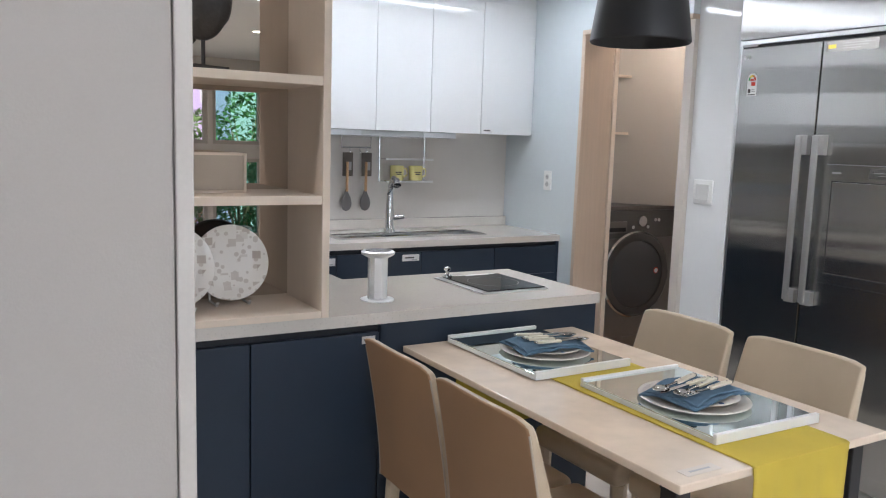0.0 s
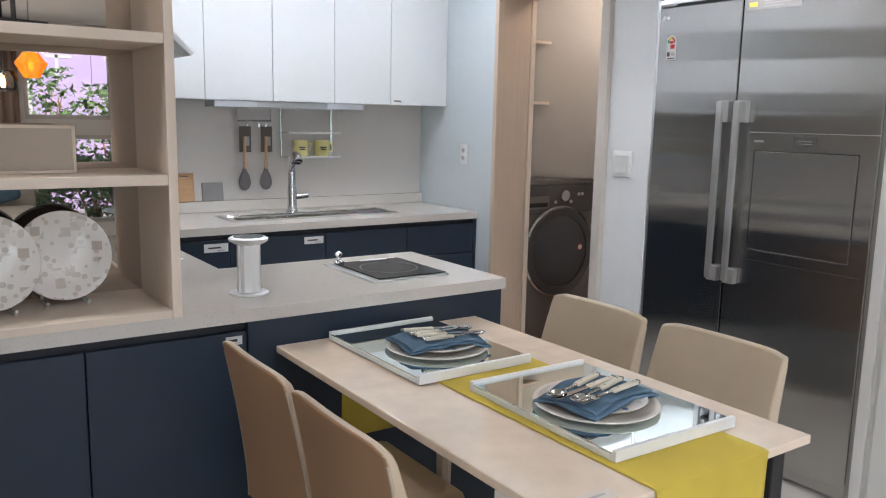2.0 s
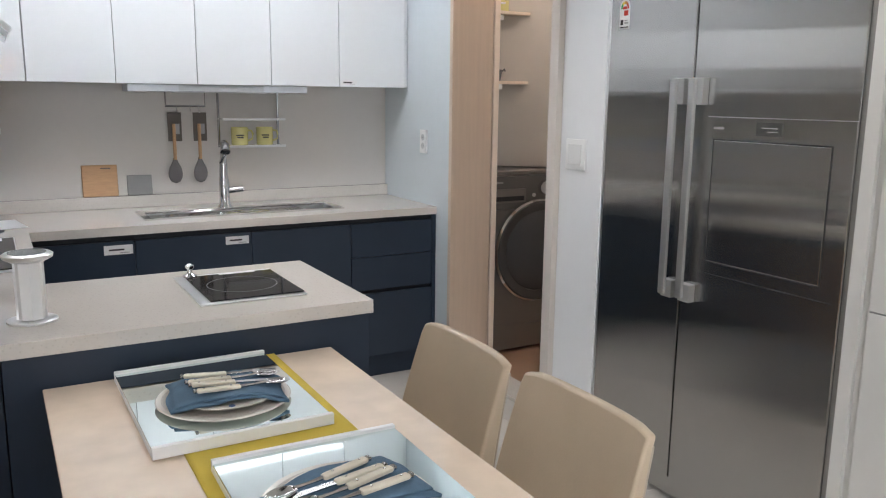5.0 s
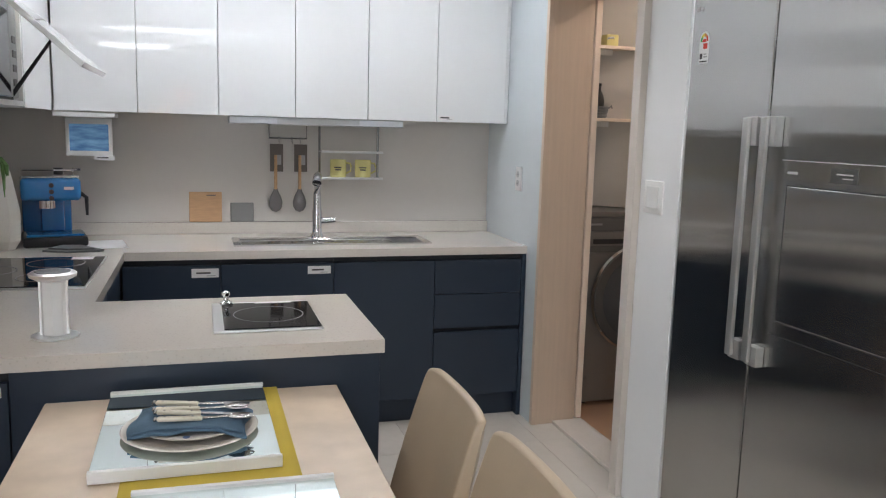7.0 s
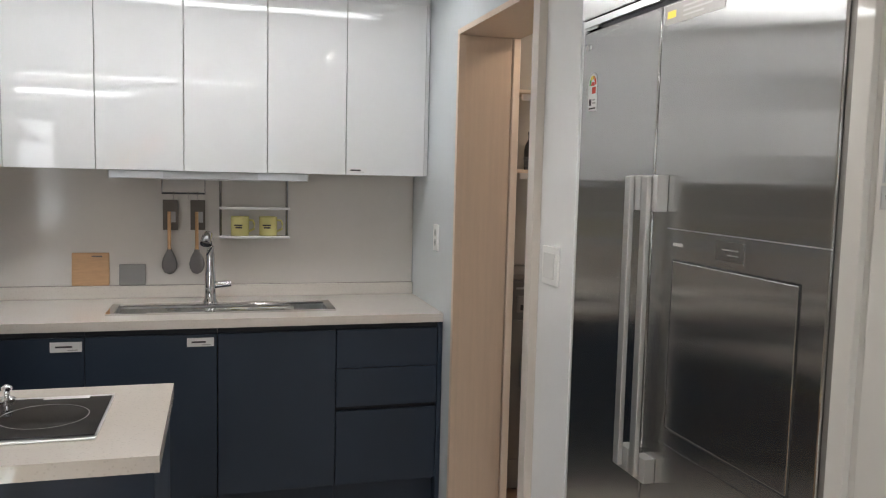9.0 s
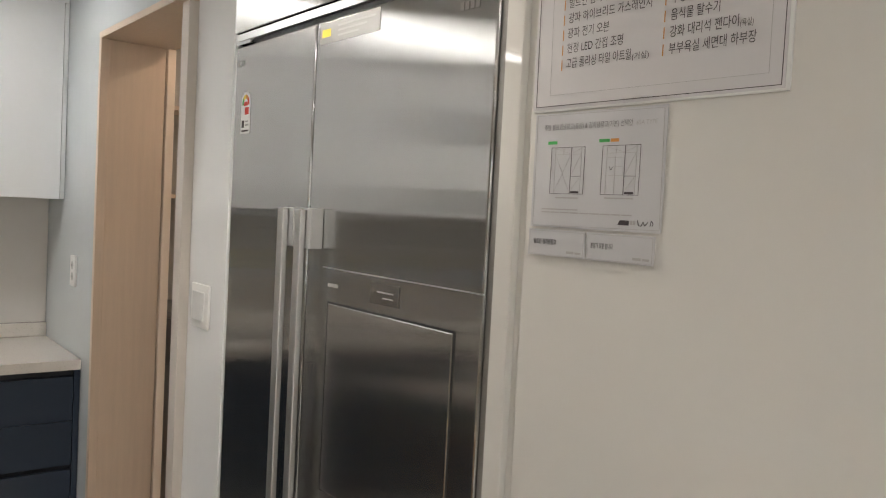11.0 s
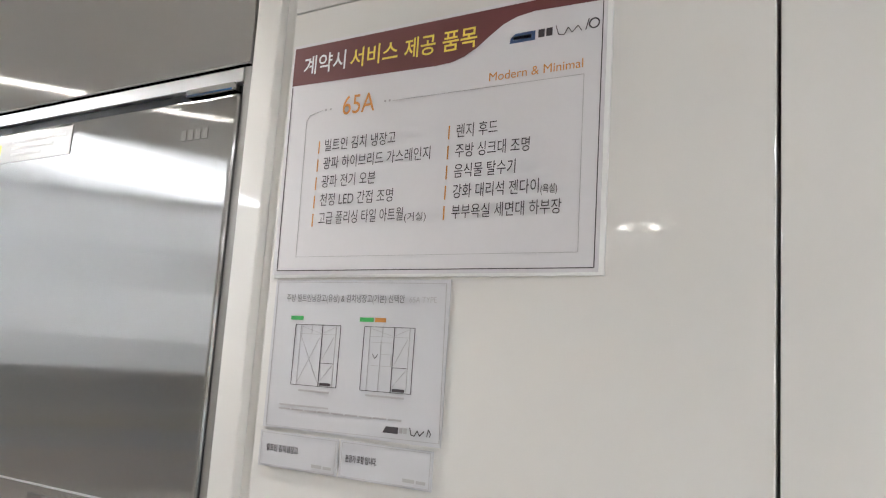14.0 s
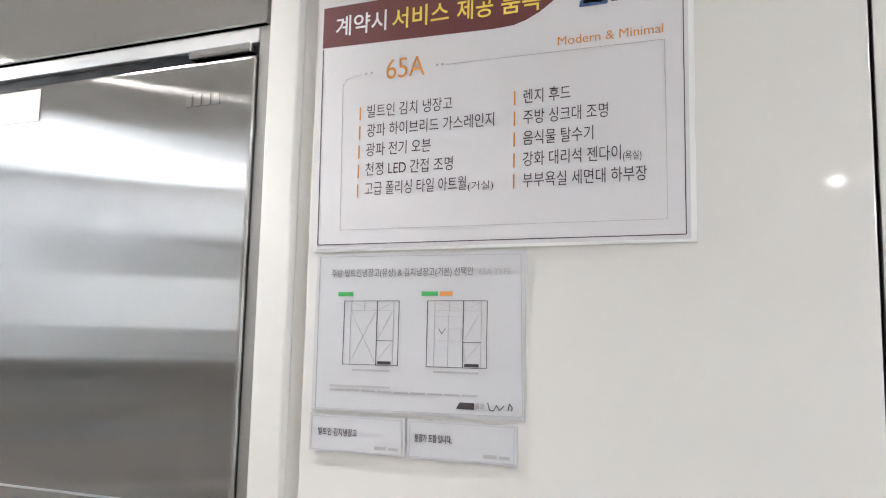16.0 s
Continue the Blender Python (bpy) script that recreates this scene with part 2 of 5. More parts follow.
def cyl(bm, m, r, h, r2=None, n=32):
    """A cylinder or cone standing on the origin of m, h high along its z."""
    bmesh.ops.create_cone(bm, cap_ends=True, segments=n, radius1=r, radius2=r if r2 is None else r2, depth=h, matrix=m @ Matrix.Translation((0, 0, h / 2)))
    return bm


def lathe(bm, profile, m=None, n=40, closed=False):
    """Turn (radius, height) pairs about z."""
    m = m or Matrix.Identity(4)
    rings = [[bm.verts.new(m @ Vector((r * math.cos(2 * math.pi * i / n), r * math.sin(2 * math.pi * i / n), z))) for i in range(n)] for r, z in profile]
    pairs = list(zip(rings, rings[1:])) + ([(rings[-1], rings[0])] if closed else [])
    for a, b in pairs:
        for i in range(n):
            bm.faces.new((a[i], a[(i + 1) % n], b[(i + 1) % n], b[i]))
    if not closed:
        bm.faces.new(list(reversed(rings[0])))
        bm.faces.new(rings[-1])
    return bm


def tube(bm, pts, r, n=12):
    """A round bar along points."""
    pts = [Vector(p) for p in pts]
    rings = []
    for i, p in enumerate(pts):
        d = (pts[min(i + 1, len(pts) - 1)] - pts[max(i - 1, 0)]).normalized()
        a = d.cross(Vector((0, 0, 1)) if abs(d.z) < 0.95 else Vector((1, 0, 0))).normalized()
        b = d.cross(a)
        rr = r[i] if isinstance(r, (list, tuple)) else r
        rings.append([bm.verts.new(p + (a * math.cos(2 * math.pi * k / n) + b * math.sin(2 * math.pi * k / n)) * rr) for k in range(n)])
    for u, v in zip(rings, rings[1:]):
        for k in range(n):
            bm.faces.new((u[k], u[(k + 1) % n], v[(k + 1) % n], v[k]))
    bm.faces.new(list(reversed(rings[0])))
    bm.faces.new(rings[-1])
    return bm


def prism(bm, outline, m, depth):
    """Extrude a flat outline (x, y) of m by depth along m's z."""
    a = [bm.verts.new(m @ Vector((x, y, 0))) for x, y in outline]
    b = [bm.verts.new(m @ Vector((x, y, depth))) for x, y in outline]
    bm.faces.new(list(reversed(a)))
    bm.faces.new(b)
    for i in range(len(a)):
        j = (i + 1) % len(a)
        bm.faces.new((a[i], a[j], b[j], b[i]))
    return bm


def grid_slab(bm, xs, ys, filled, z0, z1):
    """A slab over the cells of a grid for which filled(i, j) holds, with walls at its borders and holes."""
    cell = {(i, j) for i in range(len(xs) - 1) for j in range(len(ys) - 1) if filled(i, j)}
    made = {}

    def v(i, j, z):
        if (i, j, z) not in made:
            made[i, j, z] = bm.verts.new((xs[i], ys[j], z))
        return made[i, j, z]
    for i, j in sorted(cell):
        bm.faces.new((v(i, j, z1), v(i + 1, j, z1), v(i + 1, j + 1, z1), v(i, j + 1, z1)))
        bm.faces.new((v(i, j, z0), v(i, j + 1, z0), v(i + 1, j + 1, z0), v(i + 1, j, z0)))
        for (di, dj), (a, b) in {(0, -1): ((i, j), (i + 1, j)), (1, 0): ((i + 1, j), (i + 1, j + 1)), (0, 1): ((i + 1, j + 1), (i, j + 1)), (-1, 0): ((i, j + 1), (i, j))}.items():
            if (i + di, j + dj) not in cell:
                bm.faces.new((v(*a, z0), v(*b, z0), v(*b, z1), v(*a, z1)))
    return bm


def part(name, bm, material, parent=None, label="", smooth=False):
    """Link a bmesh as one mesh object, under a thing or a part."""
    bmesh.ops.recalc_face_normals(bm, faces=bm.faces)
    me = bpy.data.meshes.new(name)
    bm.to_mesh(me)
    bm.free()
    me.materials.append(material)
    if smooth:
        for f in me.polygons:
            f.use_smooth = True
        me.set_sharp_from_angle(angle=radians(42))
    ob = new(name, me)
    if parent:
        ob.parent = parent
    if label:
        tagged(ob, label)
    return ob


def thing(name, label, category, group="", m=None):
    ob = new(name)
    ob.empty_display_size = 0.05
    if m:
        ob.matrix_world = m
    return tagged(ob, label, category, group)


def struct(name, bm, material, label, category):
    return tagged(part(name, bm, material), label, category, kind="structure")


def words(text, size, material, parent, m, label="", align="LEFT", width=0.0, name="lettering", squeeze=1.0):
    """Flat lettering as a mesh, its baseline start at m (x along, y up)."""
    cu = bpy.data.curves.new(name, "FONT")
    cu.body, cu.size, cu.align_x = text, size, align
    cu.fill_mode = "FRONT"
    cu.offset = width
    tmp = new(name + "_tmp", cu)
    dg = bpy.context.evaluated_depsgraph_get()
    me = bpy.data.meshes.new_from_object(tmp.evaluated_get(dg))
    bpy.data.objects.remove(tmp)
    bpy.data.curves.remove(cu)
    me.materials.clear()
    me.materials.append(material)
    ob = new(name, me)
    ob.parent = parent
    ob.matrix_local = m @ Matrix.Diagonal((squeeze, 1, 1, 1))
    if label:
        tagged(ob, label)
    return ob


B = bmesh.new

# ---- notices on the tall cabinet ----
def sheet(name, label, u0, u1, v0, v1, lift, cat="notice"):
    """A sheet on the tall cabinet's door; local x runs along it, y up, z out of it. All sheets share one origin."""
    t = thing(name, label, cat, "notices on the tall cabinet", pose(7.1448 - lift, 3.682, 1.653, 90, 0, -90))
    part("paper", box(B(), u0, u1, v0, v1, -0.0008, 0.0), M_PAPER, t)
    return t


def bar(t, u0, u1, v0, v1, material, name="print_bar"):
    return part(name, box(B(), u0, u1, v0, v1, 0.0003, 0.0006), material, t)


def line(t, pts, w, material):
    for (a, b), (c, d) in zip(pts, pts[1:]):
        k = w / 2 / max(1e-6, math.hypot(c - a, d - b))
        nx, ny = -(d - b) * k, (c - a) * k
        part("printed_line", prism(B(), [(a + nx, b + ny), (a - nx, b - ny), (c - nx, d - ny), (c + nx, d + ny)], pose(0, 0, 0.0003), 0.0003), material, t)


def fitted(t, text, u0, u1, v, size, material, weight=0.0):
    """Lettering squeezed to run from u0 to u1."""
    ob = words(text, size, material, t, pose(u0, v, 0.0008), width=weight)
    xs = [p.co.x for p in ob.data.vertices] or [0, 1]
    k = (u1 - u0) / max(1e-4, max(xs) - min(xs))
    ob.matrix_local = pose(u0 - min(xs) * k, v, 0.0008) @ Matrix.Diagonal((k, 1, 1, 1))
    return ob


poster = sheet("service_poster", "white notice listing service items under a maroon banner", 0.0, 0.395, 0.0, 0.286, 0.004, "poster")
poster.children[0].data.materials[0] = mat("poster_paper", (0.66, 0.645, 0.66), 0.5, var=0.015, bump=0.004)
part("backing_board", box(B(), 0.002, 0.400, -0.003, 0.284, -0.0036, -0.0009), M_PLASTIC, poster)
banner = [(0.003, 0.234), (0.205, 0.229), (0.226, 0.230), (0.240, 0.234), (0.254, 0.241), (0.268, 0.251), (0.284, 0.262), (0.300, 0.268), (0.320, 0.2705), (0.391, 0.268), (0.391, 0.282), (0.003, 0.282)]
part("banner", prism(B(), banner, pose(0, 0, 0.0002), 0.0003), M_MAROON, poster, "maroon printed banner")
line(poster, [(0.004, 0.232), (0.007, 0.005), (0.391, 0.004), (0.391, 0.268)], 0.0009, M_INK)
fitted(poster, "계약시", 0.019, 0.082, 0.2475, 0.026, M_PAPER, 0.0003)
fitted(poster, "서비스", 0.089, 0.155, 0.2465, 0.026, M_YELLOWINK, 0.0003)
fitted(poster, "제공", 0.164, 0.204, 0.2455, 0.026, M_YELLOWINK, 0.0003)
fitted(poster, "품목", 0.213, 0.255, 0.2450, 0.026, M_YELLOWINK, 0.0003)
part("logo_block", prism(B(), [(0.293, 0.239), (0.321, 0.239), (0.321, 0.249), (0.299, 0.249), (0.294, 0.245)], pose(0, 0, 0.0003), 0.0003), M_NAVYINK, poster)
bar(poster, 0.297, 0.317, 0.242, 0.246, M_PAPER, "logo_mark")
for k in range(2):
    bar(poster, 0.3245 + 0.0085 * k, 0.331 + 0.0085 * k, 0.2405, 0.249, M_INK, "logo_mark")
line(poster, [(0.343, 0.250), (0.346, 0.240), (0.352, 0.239), (0.356, 0.246), (0.360, 0.240), (0.366, 0.246), (0.370, 0.240)], 0.0008, M_INK)
line(poster, [(0.374, 0.240), (0.377, 0.251)], 0.0008, M_INK)
part("logo_ring", lathe(B(), [(0.0042, 0), (0.0056, 0), (0.0056, 0.0003), (0.0042, 0.0003)], pose(0.3825, 0.2455, 0.0003), 20, True), M_INK, poster)
fitted(poster, "Modern & Minimal", 0.272, 0.373, 0.2015, 0.0135, M_ORANGE)
fitted(poster, "65A", 0.084, 0.129, 0.188, 0.0325, M_ORANGE)
for u in (0.059, 0.066, 0.143, 0.149):
    bar(poster, u - 0.0012, u + 0.0012, 0.196, 0.1984, M_GREYINK, "dot")
line(poster, [(0.153, 0.1965), (0.374, 0.1945), (0.375, 0.019), (0.034, 0.021), (0.031, 0.186), (0.036, 0.193), (0.054, 0.197)], 0.0004, M_GREYINK)
for k, (text, u1) in enumerate((("빌트인 김치 냉장고", 0.161), ("광파 하이브리드 가스레인지", 0.207), ("광파 전기 오븐", 0.138), ("천정 LED 간접 조명", 0.163), ("고급 폴리싱 타일 아트월", 0.178))):
    v = 0.1470 - 0.0219 * k
    fitted(poster, text, 0.0625, u1, v, 0.0165, M_INK)
    bar(poster, 0.0530, 0.0545, v - 0.003, v + 0.012, M_ORANGE)
fitted(poster, "(거실)", 0.180, 0.207, 0.0579, 0.0105, M_INK)
for k, (text, u1) in enumerate((("렌지 후드", 0.285), ("주방 싱크대 조명", 0.321), ("음식물 탈수기", 0.307), ("강화 대리석 젠다이", 0.333), ("부부욕실 세면대 하부장", 0.357))):
    v = 0.1455 - 0.0218 * k
    fitted(poster, text, 0.2375, u1, v, 0.0165, M_INK)
    bar(poster, 0.2275, 0.2290, v - 0.002, v + 0.013, M_ORANGE)
fitted(poster, "(욕실)", 0.335, 0.352, 0.0786, 0.0105, M_INK)

poster.matrix_world = poster.matrix_world @ Matrix.Diagonal((1, 0.968, 1, 1))

M_CLEAR_PAPER = mat("laminated_paper", (0.57, 0.57, 0.59), 0.20, var=0.015, bump=0.003)
plan = sheet("fridge_plan_notice", "laminated sheet comparing two refrigerator cabinet layouts", 0.006, 0.241, -0.170, -0.006, 0.002)
plan.children[0].data.materials[0] = M_CLEAR_PAPER
line(plan, [(0.010, -0.008), (0.236, -0.010), (0.239, -0.166), (0.011, -0.168), (0.010, -0.008)], 0.0006, M_GREYINK)
fitted(plan, "주방 빌트인냉장고(유상) & 김치냉장고(기본) 선택안", 0.025, 0.187, -0.0295, 0.0095, M_SOFTINK, 0.0001)
fitted(plan, "65A TYPE", 0.193, 0.226, -0.0295, 0.0085, M_GREYINK)
bar(plan, 0.034, 0.052, -0.0505, -0.046, M_GREENINK)
bar(plan, 0.131, 0.149, -0.0505, -0.046, M_GREENINK)
bar(plan, 0.151, 0.165, -0.0505, -0.046, M_ORANGE)
for u, two in ((0.042, False), (0.138, True)):
    w, h, v = 0.064, 0.066, -0.1215
    line(plan, [(u, v), (u + w, v), (u + w, v + h), (u, v + h), (u, v)], 0.0006, M_INK)
    line(plan, [(u + 0.008, v), (u + 0.008, v + h)], 0.0005, M_GREYINK)
    line(plan, [(u + w - 0.006, v), (u + w - 0.006, v + h)], 0.0005, M_GREYINK)
    line(plan, [(u + 0.039, v), (u + 0.039, v + h)], 0.0008, M_INK)
    line(plan, [(u + 0.008, v + 0.056), (u + w - 0.006, v + 0.056)], 0.0005, M_GREYINK)
    line(plan, [(u + 0.039, v + 0.025), (u + w - 0.006, v + 0.025)], 0.0006, M_INK)
    line(plan, [(u + 0.041, v + 0.006), (u + w - 0.008, v + 0.023)], 0.0004, M_GREYINK)
    line(plan, [(u + 0.041, v + 0.028), (u + w - 0.008, v + 0.054)], 0.0004, M_GREYINK)
    line(plan, [(u + 0.039, v + 0.057), (u + w - 0.007, v + 0.064)], 0.0004, M_GREYINK)
    line(plan, [(u + 0.010, v + 0.064), (u + 0.037, v + 0.057)], 0.0004, M_GREYINK)
    line(plan, [(u + 0.024, v + 0.056), (u + 0.024, v + 0.066)], 0.0004, M_GREYINK)
    bar(plan, u + 0.041, u + w - 0.008, v + 0.001, v + 0.004, M_INK)
    if two:
        line(plan, [(u + 0.023, v), (u + 0.023, v + 0.052)], 0.0005, M_GREYINK)
        line(plan, [(u + 0.010, v + 0.050), (u + 0.037, v + 0.050)], 0.0005, M_GREYINK)
        line(plan, [(u + 0.024, v + 0.026), (u + 0.037, v + 0.026), (u + 0.037, v + 0.038), (u + 0.024, v + 0.038)], 0.0005, M_GREYINK)
        line(plan, [(u + 0.012, v + 0.026), (u + 0.021, v + 0.026)], 0.0005, M_GREYINK)
        line(plan, [(u + 0.013, v + 0.038), (u + 0.016, v + 0.033), (u + 0.020, v + 0.038)], 0.0006, M_INK)
    else:
        line(plan, [(u + 0.009, v + 0.004), (u + 0.037, v + 0.054)], 0.0004, M_GREYINK)
        line(plan, [(u + 0.009, v + 0.054), (u + 0.037, v + 0.004)], 0.0003, M_GREYINK)
for u0, u1, v in ((0.054, 0.097, -0.127), (0.146, 0.194, -0.126)):
    bar(plan, u0, u1, v - 0.0012, v + 0.0008, M_GREYINK)
for k in range(9):
    bar(plan, 0.028 + 0.0186 * k, 0.0445 + 0.0186 * k, -0.1492, -0.1474, M_GREYINK)
bar(plan, 0.028, 0.098, -0.1448, -0.1430, M_GREYINK)
part("logo_block", prism(B(), [(0.171, -0.1615), (0.190, -0.1615), (0.190, -0.155), (0.175, -0.155)], pose(0, 0, 0.0003), 0.0003), M_INK, plan)
for k in range(2):
    bar(plan, 0.1915 + 0.005 * k, 0.1955 + 0.005 * k, -0.1605, -0.155, M_GREYINK, "logo_mark")
line(plan, [(0.204, -0.154), (0.206, -0.161), (0.210, -0.1615), (0.213, -0.156), (0.216, -0.161), (0.221, -0.156)], 0.0009, M_INK)
line(plan, [(0.2245, -0.161), (0.226, -0.154), (0.229, -0.158), (0.2275, -0.161)], 0.0009, M_INK)
for u0, u1, text, t0, t1, key in ((0.0055, 0.1170, "빌트인 김치냉장고", 0.017, 0.063, "small laminated card naming the refrigerator"), (0.1195, 0.2345, "분양가 포함 입니다.", 0.128, 0.168, "small laminated card about the price")):
    c = sheet("price_card", key, u0, u1, -0.212, -0.174, 0.0035)
    c.children[0].data.materials[0] = M_CLEAR_PAPER
    line(c, [(u0 + 0.003, -0.176), (u1 - 0.003, -0.176), (u1 - 0.003, -0.210), (u0 + 0.003, -0.210), (u0 + 0.003, -0.176)], 0.0005, M_GREYINK)
    fitted(c, text, t0, t1, -0.1945, 0.0085, M_INK, 0.0002)
    bar(c, u1 - 0.034, u1 - 0.020, -0.2065, -0.203, M_GREYINK, "logo_mark")
    bar(c, u1 - 0.018, u1 - 0.007, -0.2065, -0.2035, M_GREYINK, "logo_mark")


# ---- setting: floor, walls, ceiling ----
CEIL = 2.315
floor = struct("floor", box(B(), 2.2, 7.95, -2.8, 6.8, -0.12, -0.006), M_GROUT, "cream polished tile floor with thin joints", "floor")
struct("utility_floor", box(B(), 7.36, 8.6, 4.8, 7.0, -0.004, 0.012), mat("terracotta_tile", (0.40, 0.24, 0.15), 0.35, var=0.1), "terracotta coloured tile floor of the utility room", "floor")
struct("ceiling", box(B(), 2.2, 8.7, -2.8, 7.1, CEIL, CEIL + 0.1), M_CEIL, "plain white papered ceiling", "ceiling")
struct("wall_north", box(B(), 4.45, 7.24, 6.62, 6.76, 0, CEIL), M_WALL, "kitchen back wall behind the sink", "wall")
struct("wall_west_kitchen", box(B(), 4.45, 4.60, 4.73, 6.62, 0, CEIL), M_SPLASH, "taupe kitchen side wall", "wall")
struct("wall_east_kitchen", box(B(), 7.095, 7.24, 5.875, 6.62, 0, CEIL), M_BLUE, "pale blue glossy wall panel beside the sink", "wall")
struct("wall_over_door", box(B(), 7.095, 7.24, 5.046, 5.875, 2.075, CEIL), M_BLUE, "pale glossy panel over the utility doorway", "wall")
struct("wall_switch", box(B(), 7.14, 7.36, 4.792, 5.045, 0, CEIL), M_WHITE_GLOSS, "narrow glossy white wall panel between door and fridge", "wall")
struct("wall_niche", box(B(), 7.86, 7.96, 2.9, 4.9, 0, CEIL), M_WALL, "wall behind the built-in refrigerator", "wall")
struct("wall_utility_back", box(B(), 8.35, 8.45, 4.8, 6.9, 0, CEIL), M_WALL, "beige back wall of the utility room", "wall")
struct("wall_utility_north", box(B(), 7.24, 8.35, 6.75, 6.85, 0, CEIL), M_WALL, "beige side wall of the utility room", "wall")
struct("wall_utility_south", box(B(), 7.36, 8.35, 4.9, 5.0, 0, CEIL), M_WALL, "plain side wall of the utility room", "wall")
struct("wall_partition", box(B(), 2.4, 4.194, 3.03, 3.2, 0, CEIL, 0.002), M_PARTITION, "greyish beige papered partition wall", "wall")
struct("trim", box(B(), 4.195, 4.214, 3.026, 3.204, 0, CEIL, 0.002), mat("corner_trim_paint", (0.52, 0.485, 0.455), 0.5), "off-white corner trim on the partition", "trim")
struct("wall_shelf_side", box(B(), 2.4, 3.85, 4.40, 4.73, 0, CEIL), M_WALL, "plain wall beside the display shelf", "wall")
struct("wall_west", box(B(), 2.3, 2.42, -2.7, 4.73, 0, CEIL), M_WALL, "plain living room wall", "wall")
struct("wall_east_living", box(B(), 7.16, 7.3, -2.7, 2.03, 0, CEIL), M_WALL, "plain wall beyond the tall cabinets", "wall")
struct("backsplash", box(B(), 4.612, 7.093, 6.606, 6.6195, 0.93, 1.47), M_SPLASH, "glossy taupe glass backsplash panel", "backsplash")

# doorway lining
jamb = B()
box(jamb, 7.090, 7.122, 5.844, 5.8495, 0, 2.05, 0.0015)
box(jamb, 7.091, 7.322, 5.850, 5.8745, 0, 2.05, 0.002)
struct("door_frame", jamb, M_WOOD, "pale wood veneer lining of the utility doorway", "door frame")
struct("door_frame_head", box(B(), 7.091, 7.36, 5.046, 5.8745, 2.051, 2.074, 0.002), M_WOOD, "pale wood head of the utility doorway", "door frame")
struct("door_frame_right", box(B(), 7.112, 7.36, 5.046, 5.100, 0, 2.05, 0.002), mat("jamb_paint", (0.62, 0.57, 0.52), 0.4, var=0.03), "pale painted lining of the utility doorway", "door frame")
struct("door_sill", box(B(), 7.200, 7.36, 5.101, 5.843, 0.001, 0.018, 0.003), M_STONE, "pale stone threshold of the utility doorway", "sill")
struct("sliding_door_frame", box(B(), 7.329, 7.360, 5.846, 5.8745, 0.019, 2.05, 0.003), M_SHELF, "pale frame edge of the utility sliding door", "door frame")

# ---- tall cabinets beside the refrigerator ----


def tall_cabinet(y0, y1):
    t = thing("tall_cabinet", "tall glossy cream cabinet with flush handleless doors", "cabinet", "tall cabinets beside the refrigerator", pose(7.5, (y0 + y1) / 2, 0))
    w = (y1 - y0) / 2
    part("body", box(B(), -0.33, 0.34, -w + 0.001, w - 0.001, 0.06, CEIL - 0.003), M_RECESS_SHADE, t)
    part("plinth", box(B(), -0.30, 0.34, -w + 0.001, w - 0.001, 0, 0.058), M_CREAM_GLOSS, t)
    part("lower_door", box(B(), -0.355, -0.332, -w + 0.0012, w - 0.0012, 0.065, 0.866, 0.0015), M_CREAM_GLOSS, t)
    part("upper_door", box(B(), -0.355, -0.332, -w + 0.0012, w - 0.0012, 0.870, 1.974, 0.0015), M_CREAM_GLOSS, t)
    part("top_door", box(B(), -0.355, -0.332, -w + 0.0012, w - 0.0012, 1.9755, CEIL - 0.03, 0.0015), M_CREAM_GLOSS, t)
    return t


for a, b in ((3.138, 3.691), (2.585, 3.137), (2.032, 2.584)):
    tall_cabinet(a, b)
side = thing("cabinet_side_panel", "cream side panel between refrigerator and tall cabinet", "panel", m=pose(7.5, 3.733, 0))
part("recess", box(B(), -0.345, 0.34, -0.041, -0.021, 0, CEIL - 0.003), M_CREAM_GLOSS, side)
part("panel", box(B(), -0.358, 0.34, -0.020, 0.020, 0, CEIL - 0.003, 0.002), M_CREAM_GLOSS, side)


